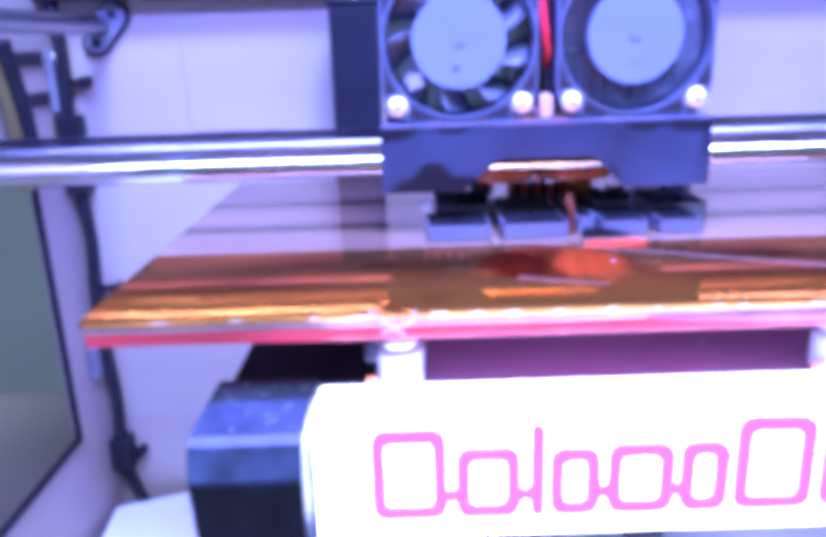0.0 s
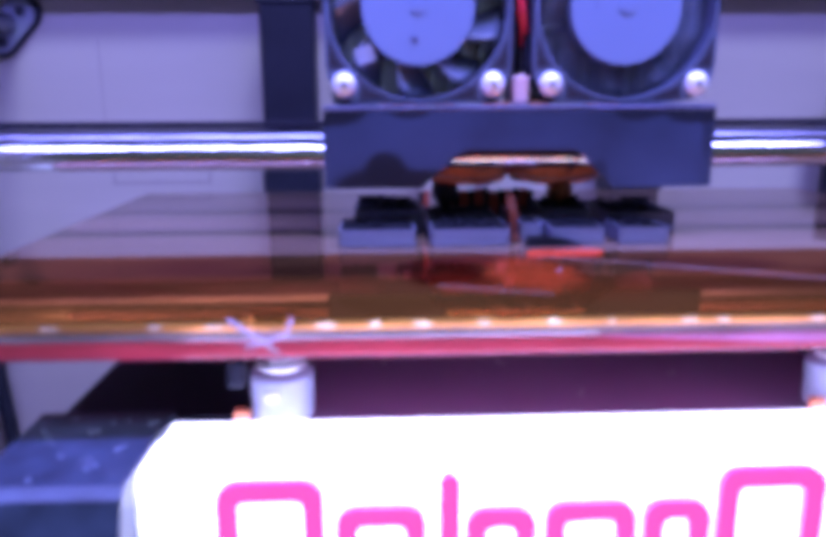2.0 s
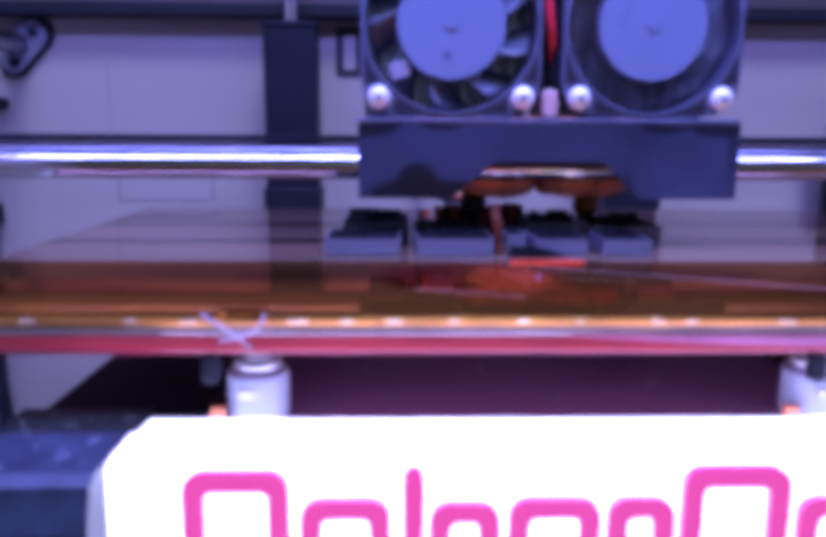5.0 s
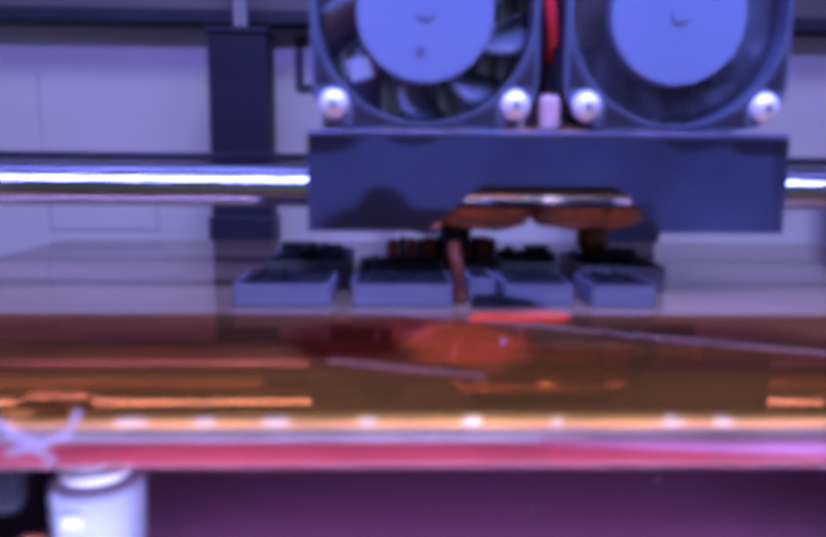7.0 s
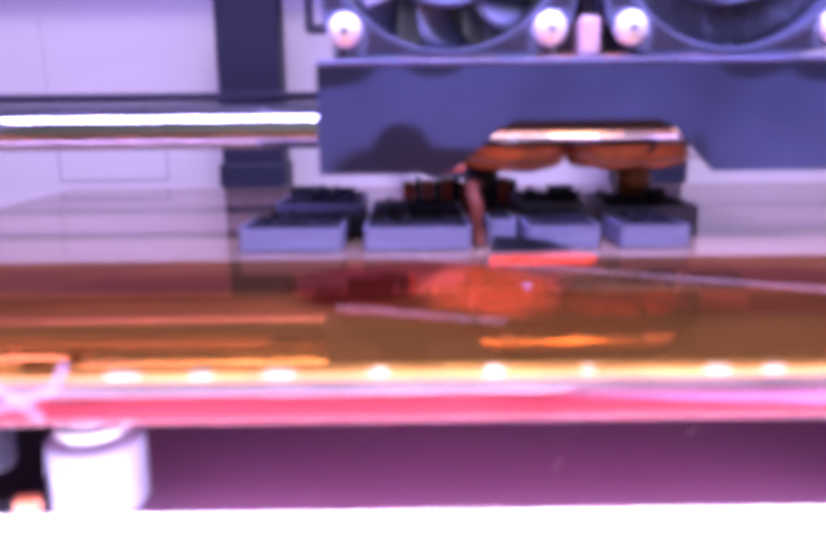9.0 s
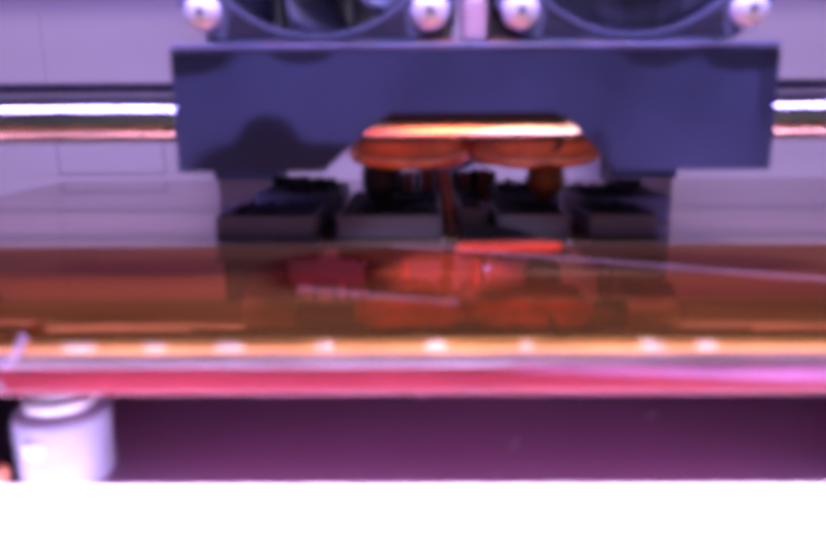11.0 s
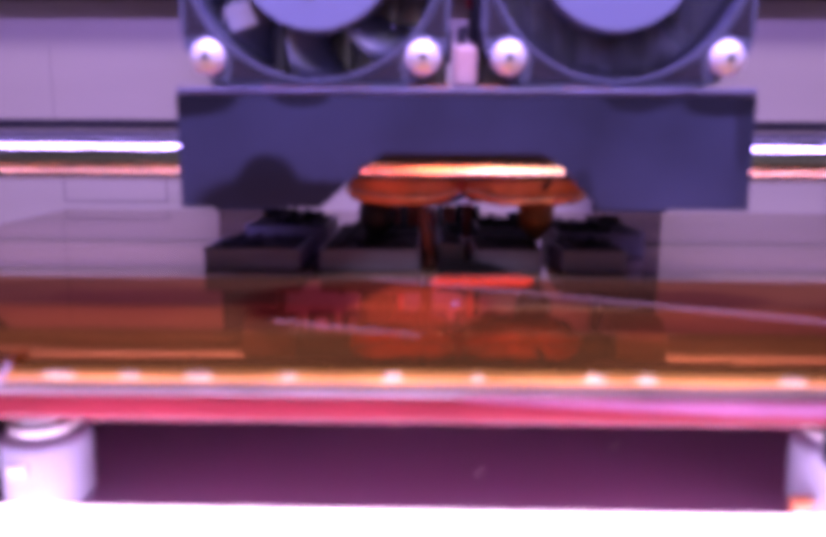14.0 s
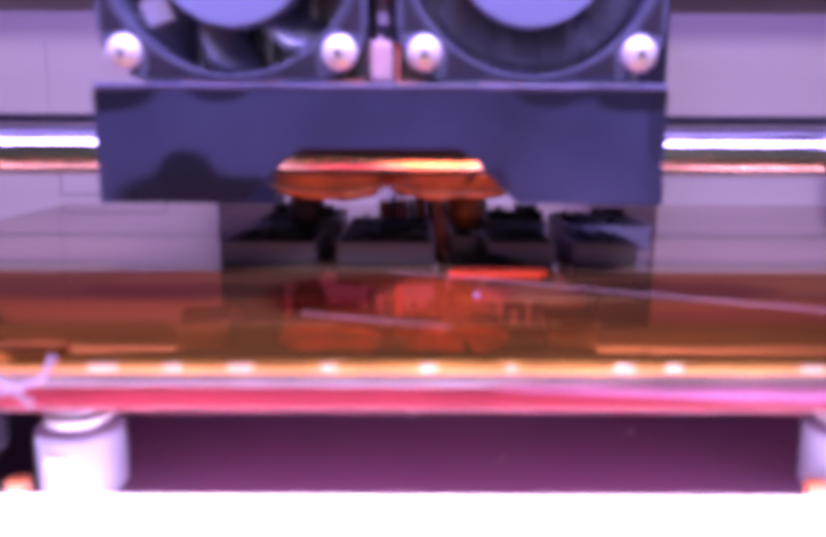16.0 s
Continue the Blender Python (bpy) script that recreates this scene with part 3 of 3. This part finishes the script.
def leveling_screw(x):
    s = empty("leveling_screw", pose(x, 0.1490, Z), label="white nylon leveling nut and spring under the build plate", category="leveling screw", group="leveling screws")
    bm = lathe(bmesh.new(), [(0.0049, -0.0202), (0.0051, -0.0198), (0.0052, -0.0128), (0.0051, -0.0123), (0.0047, -0.0120), (0.0036, -0.0119), (0.0034, -0.0114)])
    n = part("nut", bm, NYLON, s, "white nylon nut", True)
    part("washer", C((0, 0, -0.0113), (0, 0, -0.0106), 0.0040, 24), ZINC, s)
    part("label_mark", B(-0.0022, 0.0004, -0.0054, -0.0048, -0.0158, -0.0140, bevel=0.0002), DULL, n)
    pts = []
    for i in range(64):
        a = i * 2 * math.pi / 16
        pts.append((0.0034 * math.cos(a), 0.0034 * math.sin(a), -0.0104 + 0.0046 * i / 63))
    part("spring", tube(bmesh.new(), pts, 0.00050, 6), DULL, s, smooth=True)
    part("bolt", C((0, 0, -0.0203), (0, 0, -0.0059), 0.0015, 12), DULL, s)
    # bent wire clip over the plate's front edge
    c = part("clip", tube(bmesh.new(), [(-0.0056, -0.0126, 0.0004), (-0.0030, -0.0136, -0.0010), (0.0, -0.0138, -0.0030), (0.0016, -0.0136, -0.0044)], 0.00030, 8), WIRE, s, "bent pale wire clip on the plate's edge", True)
    part("clip_tab", B(-0.0036, 0.0034, -0.0124, -0.0080, 0.0001, 0.0007, bevel=0.0002), KAPTON, c)
    part("clip_bow", tube(bmesh.new(), [(0.0036, -0.0124, 0.0005), (0.0030, -0.0136, -0.0014), (0.0004, -0.0139, -0.0026), (-0.0030, -0.0137, -0.0034)], 0.00028, 8), WIRE, c, smooth=True)
    part("clip_foot", B(-0.0068, -0.0040, -0.0110, -0.0080, -0.0112, -0.0062, bevel=0.0009), POST, c)
    part("tape_scrap", B(-0.0072, -0.0046, -0.0052, -0.0036, -0.0196, -0.0170, bevel=0.0005), KAPWRAP, s, "scrap of amber tape")
    return s


# ---- printed pieces on the plate ----
def printed_piece(x0, x1, y0, y1, h, seed):
    p = empty("printed_piece", pose(0, 0, Z), label="low grey-black printed plastic piece on the build plate", category="printed part", group="pieces being printed")
    bm = bmesh.new()
    w = 0.0005
    ring(bm, rounded(x0, x1, y0, y1, 0.0006, 2), rounded(x0 + w, x1 - w, y0 + w, y1 - w, 0.0003, 2), 0.0001, h, axis="z")
    part("shell", bm, SHELL, p)
    part("base_layer", B(x0 + 0.0005, x1 - 0.0005, y0 + 0.0005, y1 - 0.0005, 0.0001, h + 0.0001), ABS, p)
    bm = bmesh.new()
    rnd = random.Random(seed)
    n = max(2, int((x1 - x0) / 0.0032))
    for i in range(1, n):
        x = x0 + (x1 - x0) * i / n
        box(bm, x - 0.0004, x + 0.0004, y0 + 0.002, y1 - w, h - 0.0012, h + 0.0002 + rnd.uniform(0, 0.0011) * (1.5 if y0 > 0.2 else 0.6))
    m = max(2, int((y1 - y0) / 0.0034))
    for i in range(1, m):
        y = y0 + (y1 - y0) * i / m
        a, b = sorted((rnd.uniform(x0 + w, x1 - w), rnd.uniform(x0 + w, x1 - w)))
        box(bm, a, b + 0.0008, y - 0.0005, y + 0.0005, h - 0.0012, h + 0.0002 + rnd.uniform(0, 0.0013) * (1.6 if y0 > 0.2 else 0.6))
    tagged(part("infill", bm, ABS, p), kind="stuff")
    return p


# ---- gantry and carriage ----
ROD_Y, ROD_Z, ROD_R = 0.0034, 0.01925, 0.0032
BACK_ROD, BACK_Z = 0.0335, 0.0202


def gantry():
    g = empty("x_axis_gantry", pose(0, 0, Z), label="two polished steel rods spanning the printer between end sliders", category="gantry")
    part("front_rod", C((-0.1455, ROD_Y, ROD_Z), (0.2385, ROD_Y, ROD_Z), ROD_R, 40), STEEL, g, "polished steel rod", True)
    part("rear_rod", C((-0.1455, BACK_ROD, BACK_Z), (0.2385, BACK_ROD, BACK_Z), ROD_R, 40), DULL, g, "dull steel rod", True)
    part("drive_belt", B(-0.1440, 0.2370, 0.0326, 0.0340, 0.0237, 0.0256, bevel=0.0003), BLACK, g, "black drive belt over the rear rod")
    for x0, x1 in ((-0.158, -0.1445), (0.2375, 0.251)):
        part("slider", B(x0, x1, -0.004, BACK_ROD + 0.012, ROD_Z - 0.007, 0.056, bevel=0.001), BLACK, g)
    bm = bmesh.new()
    rnd = random.Random(8)
    for i in range(26):
        a, x, r = radians(rnd.uniform(-150, 10)), -0.062 + rnd.gauss(0, 0.0022), rnd.uniform(0.0001, 0.00032)
        y, z = ROD_Y - ROD_R * abs(math.cos(a)), ROD_Z + ROD_R * abs(math.sin(a))
        bmesh.ops.create_icosphere(bm, subdivisions=1, radius=r, matrix=pose(x, y, z))
    tagged(part("dust", bm, NYLON, g, "white dust on the rod"), kind="stuff")
    return g


def fan(parent, cx, cz, spin_a):
    """A 40 mm fan; its front lies in the plane y = 0 of the carriage."""
    bm = bmesh.new()
    n = 48
    outer = []
    for i in range(n):
        a = 2 * math.pi * i / n
        c, s = math.cos(a), math.sin(a)
        k = min(0.02 / max(abs(c), abs(s)), 0.0245)
        outer.append((k * c, k * s))
    inner = [(0.0190 * math.cos(2 * math.pi * i / n), 0.0190 * math.sin(2 * math.pi * i / n)) for i in range(n)]
    # front flange, back flange and the barrel between them
    ring(bm, outer, inner, 0.0, 0.0022)
    inner2 = [(0.0198 * math.cos(2 * math.pi * i / n), 0.0198 * math.sin(2 * math.pi * i / n)) for i in range(n)]
    h = part("fan_housing", bm, FANBLACK, parent, "black square fan housing")
    h.matrix_basis = pose(cx, 0, cz)
    part("barrel", ring(bmesh.new(), inner2, inner, 0.0022, 0.0082), FANBLACK, h)
    part("rear_flange", ring(bmesh.new(), outer, inner, 0.0082, 0.0102), FANBLACK, h)
    # bright inner lip and corner pockets
    bm = bmesh.new()
    lip = [(0.0197 * math.cos(2 * math.pi * i / n), 0.0197 * math.sin(2 * math.pi * i / n)) for i in range(n)]
    ring(bm, lip, inner, -0.0004, 0.0006)
    part("lip", bm, FANBLACK, h)
    for sx in (-1, 1):
        for sz in (-1, 1):
            bm = prism(bmesh.new(), [(sx * 0.0062, sz * 0.0192), (sx * 0.0128, sz * 0.0192), (sx * 0.0124, sz * 0.0160), (sx * 0.0100, sz * 0.0176)], -0.00025, 0.001, "y")
            part("corner_pocket", bm, INK, h)
            bm = prism(bmesh.new(), [(sx * 0.0192, sz * 0.0062), (sx * 0.0192, sz * 0.0128), (sx * 0.0160, sz * 0.0124), (sx * 0.0176, sz * 0.0100)], -0.00025, 0.001, "y")
            part("corner_pocket", bm, INK, h)
            x, z = sx * 0.016, sz * 0.016
            bm = bmesh.new()
            bmesh.ops.create_uvsphere(bm, u_segments=16, v_segments=8, radius=0.0027, matrix=pose(x, -0.0003, z) @ Matrix.Diagonal((1, 0.62, 1, 1)))
            part("screw", bm, ZINC, h, "bright zinc screw head", True)
            part("screw_socket", C((x, -0.00210, z), (x, -0.0015, z), 0.0006, 6), DULL, h)
    for i in range(3):
        a = radians(spin_a + 120 * i)
        d = Vector((math.cos(a), 0, math.sin(a)))
        part("strut", C(d * 0.010 + Vector((0, 0.0093, 0)), d * 0.0197 + Vector((0, 0.0093, 0)), 0.0011, 8), FANBLACK, h)
    r = part("rotor", C((0, 0.0006, 0), (0, 0.0082, 0), 0.0120, 48), FANHUB, parent, "round blue-grey fan hub")
    r.matrix_basis = pose(cx, 0, cz, 0, spin_a, 0)
    bm = bmesh.new()
    rows = []
    for k in range(5):
        rad = 0.0118 + (0.0184 - 0.0118) * k / 4
        rows.append([(rad * math.cos((j / 4 - 0.5) * 0.46 + 0.20 * k / 4), 0.0014 + 0.0062 * j / 4, rad * math.sin((j / 4 - 0.5) * 0.46 + 0.20 * k / 4)) for j in range(5)])
    front = [[bm.verts.new(p) for p in row] for row in rows]
    back = [[bm.verts.new((p[0], p[1] + 0.0006, p[2])) for p in row] for row in rows]
    for g in (front, back):
        for k in range(4):
            for j in range(4):
                bm.faces.new((g[k][j], g[k][j + 1], g[k + 1][j + 1], g[k + 1][j]))
    for k in range(4):
        bm.faces.new((front[k][0], front[k + 1][0], back[k + 1][0], back[k][0]))
        bm.faces.new((front[k][4], back[k][4], back[k + 1][4], front[k + 1][4]))
        bm.faces.new((front[4][k], front[4][k + 1], back[4][k + 1], back[4][k]))
    bmesh.ops.recalc_face_normals(bm, faces=bm.faces)
    first = part("blade", bm, BLADE, r, "glossy dark fan blade", True)
    for i in range(1, 9):
        b = new("blade", first.data)
        b.parent = r
        b.matrix_basis = pose(0, 0, 0, 0, 40 * i, 0)
    part("hub_mark", C((0.0015, 0.0003, -0.0065), (0.0015, 0.0008, -0.0065), 0.0007, 12), LEDGE, r)
    part("hub_dimple", C((0, 0.0002, 0), (0, 0.0008, 0), 0.0014, 20), FANHUB, r)
    return h, r


def carriage():
    c = empty("extruder_carriage", pose(0, 0, Z), label="dark carriage with two square fans and taped hot ends", category="extruder carriage")
    xa, xb, z0, z1 = -0.0046, 0.0810, 0.0120, 0.0288
    nl, nr, nt = 0.0235, 0.0530, 0.0203
    prof = [(xa, z0), (nl - 0.0070, z0), (nl + 0.0010, nt - 0.0012), (nl + 0.0030, nt), (nr - 0.0030, nt), (nr - 0.0010, nt - 0.0012), (nr + 0.0060, z0), (xb, z0), (xb, z1), (xa, z1)]
    part("front_plate", prism(bmesh.new(), prof, -0.0018, -0.0003, "y"), CARR, c, "dark blue-grey plastic plate with near-black patches")
    # Black strip stands in for the shade on the rod inside the notch.
    part("notch_shade", B(nl + 0.0012, nr - 0.0012, -0.0002, 0.0001, 0.0187, 0.0206), INK, c, "black strip painted in for the shade on the rod")
    body = B(xa + 0.0006, xb - 0.0006, 0.0086, 0.0416, 0.0212, z1 - 0.0004, bevel=0.0004)
    part("body", body, CARR, c)
    part("top_ledge", B(xa, xb, -0.0018, 0.0084, z1 + 0.0001, z1 + 0.0011, bevel=0.0003), LEDGE, c)
    for x in (xa + 0.006, xb - 0.006):
        part("bearing", C((x - 0.005, BACK_ROD, BACK_Z), (x + 0.005, BACK_ROD, BACK_Z), 0.0070, 24), ALU, c, smooth=False)
        part("side_cheek", B(x - 0.0052, x + 0.0052, 0.0418, 0.0500, 0.0240, 0.034, bevel=0.0004), CARR, c)
    rotors = []
    for cx, a in ((0.016, 20), (0.0607, 75)):
        h, r = fan(c, cx, 0.0503, a)
        rotors.append(r)
    # Small white plate painted in as the glint of the still fan's blade.
    glint_plate = part("blade_glint", B(-0.0021, 0.0021, 0, 0.0003, -0.0018, 0.0019, bevel=0.0001), NYLON, c, "small white plate painted as a fan blade's glint")
    glint_plate.matrix_basis = pose(0.0046, 0.0016, 0.0404, 12, -18, 0)
    # finned heat sinks and motors behind the fans
    for cx in (0.016, 0.0607):
        hs = part("heat_sink", B(cx - 0.0195, cx + 0.0195, 0.0165, 0.0195, 0.0310, 0.0700), ALU, c, "aluminium heat sink")
        for i in range(11):
            x = cx - 0.0185 + 0.0037 * i
            part("fin", B(x - 0.0005, x + 0.0005, 0.0106, 0.0164, 0.0312, 0.0698), ALU, hs)
        part("motor", B(cx - 0.0200, cx + 0.0200, 0.0198, 0.0415, 0.0300, 0.0710, bevel=0.001), BLACK, c)
    # wires and pale spacer between the fans
    part("red_wire", tube(bmesh.new(), [(0.0362, 0.004, 0.072), (0.0366, 0.002, 0.062), (0.0376, 0.001, 0.053), (0.0390, 0.003, 0.0462), (0.0396, 0.007, 0.043)], 0.0010, 10), REDWIRE, c, smooth=True)
    part("black_wire", tube(bmesh.new(), [(0.0395, 0.006, 0.072), (0.0398, 0.005, 0.055), (0.0402, 0.004, 0.044), (0.0404, 0.004, 0.036)], 0.0011, 10), BLACK, c, smooth=True)
    part("spacer", B(0.0366, 0.0400, -0.0002, 0.004, 0.0300, 0.0362, bevel=0.0007), PINKISH, c, "pale spacer between the fans")
    # heater blocks in pouches of tape, each with its nozzle, under the rods
    rnd = random.Random(5)
    part("heater_bar", B(0.0215, 0.0575, 0.0190, 0.0290, 0.0172, 0.0205, bevel=0.001), BLACK, c)
    for x0, x1, xn, tone in ((0.0188, 0.0381, 0.0236, BLACK), (0.0393, 0.0606, 0.0526, BRASS)):
        bm = bmesh.new()
        bmesh.ops.create_cube(bm, size=2)
        bmesh.ops.subdivide_edges(bm, edges=bm.edges, cuts=7, use_grid_fill=True)
        for v in bm.verts:
            u, w, q = v.co
            r = (abs(u) ** 5 + abs(w) ** 5 + abs(q) ** 4) ** 0.2
            u, w, q = u / r, w / r, q / r
            sag = (1 - u * u) * 0.0010 if q < 0 else 0.0
            p = Vector(((x0 + x1) / 2 + u * (x1 - x0) / 2, 0.0200 + w * 0.0085, 0.0142 + q * 0.0024 - sag))
            v.co = p + 0.0007 * noise.noise_vector(p * 260) + 0.0003 * noise.noise_vector(p * 700)
        hb = part("heater_block", bm, KAPWRAP, c, "heater block wrapped in crinkled amber tape", True)
        part("tape_fold", tube(bmesh.new(), [(x0 + (x1 - x0) * k / 8, 0.0112 + 0.0004 * math.sin(k * 2.1), 0.0137 - 0.0012 * math.sin(math.pi * k / 8) + 0.0003 * rnd.uniform(-1, 1)) for k in range(9)], 0.00028, 6), CREASE, hb, "pale fold of tape", True)
        part("socket", C(((x0 + x1) / 2 + 0.002, 0.0116, 0.0158), ((x0 + x1) / 2 + 0.002, 0.0150, 0.0158), 0.0019, 16), INK, hb, "dark cable socket")
        prof = [(0.0005, 0.0037), (0.0009, 0.0042), (0.0020, 0.0056), (0.0031, 0.0070), (0.0033, 0.0074), (0.0033, 0.0100), (0.0030, 0.0104), (0.0030, 0.0125)]
        nz = part("nozzle", lathe(bmesh.new(), prof, 20), tone, hb, "brown scorched nozzle", True)
        nz.matrix_basis = pose(xn, 0.021, 0)
    part("wire_sleeve", C((0.0387, 0.0190, 0.0130), (0.0387, 0.0190, 0.0168), 0.0024, 16), REDKAP, c, "red-orange wire sleeve")
    # amber tape that shows under the fans
    for x0, x1 in ((0.0080, 0.0240), (0.0300, 0.0360), (0.0405, 0.0450), (0.0530, 0.0600)):
        part("tape_shim", B(x0, x1, 0.0003, 0.0030, 0.02995, 0.0304), KAPWRAP, c, "strip of amber tape")
    return c, rotors


room()
case()
z_post(-0.0220)
z_post(0.1152)
y_rail(-0.139, False)
y_rail(0.232, True)
side_fittings()
bar_lamp()
platform()
build_plate()
leveling_screw(-0.0035)
leveling_screw(0.0912)
for i, a in enumerate(((0.0040, 0.0206, 0.1900, 0.2060, 0.0037), (0.0068, 0.0228, 0.2085, 0.2280, 0.0052), (0.0240, 0.0412, 0.1900, 0.2250, 0.0037),
                       (0.0442, 0.0490, 0.1940, 0.2240, 0.0042), (0.0502, 0.0620, 0.1900, 0.2080, 0.0037), (0.0520, 0.0640, 0.2095, 0.2270, 0.0050),
                       (0.0652, 0.0764, 0.1900, 0.2040, 0.0037), (0.0672, 0.0836, 0.2055, 0.2270, 0.0046))):
    printed_piece(*a, seed=i)


def orange_bits():
    p = empty("orange_print", pose(0, 0, Z), label="row of small red-orange printed pegs between black pieces", category="printed part")
    for i, x in enumerate((0.0312, 0.0352, 0.0392, 0.0432, 0.0472, 0.0512)):
        part("peg", B(x - 0.0013, x + 0.0013, 0.2285, 0.2310, 0.0001, 0.0070 + 0.0004 * (i % 3), bevel=0.0004), REDKAP, p)
        part("divider", B(x + 0.0014, x + 0.0026, 0.2275, 0.2310, 0.0001, 0.0078 - 0.0005 * (i % 2), bevel=0.0003), ABS, p, "black divider")
    q = empty("filament_strand", pose(0, 0, Z), label="brown-orange strand of oozed filament between two printed pieces", category="filament")
    pts = [(0.0428 - 0.0012 * i / 8 + 0.0002 * math.sin(i * 1.7), 0.1935 + 0.0006 * math.sin(i), 0.0106 * i / 8 + 0.0001) for i in range(9)]
    part("strand", tube(bmesh.new(), pts, 0.0011, 8), STRAND, q, smooth=True)
    # Dark wedge low on the front of a printed piece.
    f = empty("dark_wedge", pose(0, 0, Z), label="thin dark wedge against the front of a printed piece", category="filament")
    part("wedge_sheet", prism(bmesh.new(), [(0.0440, 0.0001), (0.0445, 0.0026), (0.0490, 0.0024), (0.0530, 0.0018), (0.0572, 0.0002)], 0.1880, 0.1886, "y"), ABS, f)


def crumbs():
    """Pale crumbs of plastic on the deck under the plate."""
    rnd = random.Random(12)
    for x, y, length, turn in ((0.0133, 0.1770, 0.0016, 80), (0.0372, 0.1755, 0.0022, 130), (0.0496, 0.1590, 0.0015, 60), (0.0700, 0.1680, 0.0012, 20)):
        q = empty("plastic_crumb", pose(x, y, Z - 0.0219, 0, 0, turn), label="pale crumb of plastic lying on the deck", category="crumb", group="crumbs on the deck")
        pts = [(length * (k / 4 - 0.5), rnd.uniform(-0.0002, 0.0002), 0.00022 + 0.0006 * (k / 4) ** 2) for k in range(5)]
        part("crumb", tube(bmesh.new(), pts, 0.00022, 6), WIRE, q, smooth=True)


orange_bits()
crumbs()
gantry_ob = gantry()
carriage_ob, rotor_obs = carriage()

CARRIAGE_ROWS = [
    (0, -0.00268, 0.196),
    (0.5, -0.00816, 0.18642),
    (1, 0.00207, 0.18399),
    (1.5, 0.0042, 0.19942),
    (2, 0.00565, 0.19699),
    (2.5, 0.01099, 0.19569),
    (3, 0.0225, 0.18614),
    (3.5, 0.02609, 0.19438),
    (4, 0.01119, 0.20083),
    (6.5, 0.02414, 0.19426),
    (7, 0.02052, 0.19976),
    (7.5, 0.0118, 0.20174),
    (8, 0.01897, 0.19573),
    (8.5, 0.01041, 0.19573),
    (9, 0.02159, 0.19449),
    (9.5, 0.02594, 0.19163),
    (10, 0.01514, 0.18752),
    (12.5, 0.00486, 0.17483),
    (13, 0.01493, 0.17584),
    (13.5, 0.01593, 0.18627),
    (14, 0.00951, 0.1796),
    (14.5, 0.01051, 0.17973),
    (15, 0.01255, 0.18132),
    (15.5, 0.00459, 0.18487),
    (16, -0.00578, 0.17828),
]


def motions():
    walk(gantry_ob, [(t, pose(0, y, Z)) for t, x, y in CARRIAGE_ROWS])
    walk(carriage_ob, [(t, pose(x, y, Z)) for t, x, y in CARRIAGE_ROWS])
    # the second fan spins
    walk(rotor_obs[1], [(i / FPS, pose(0.0607, 0, 0.0503, 0, 80 * i % 360, 0)) for i in range(16 * FPS + 1)])


motions()
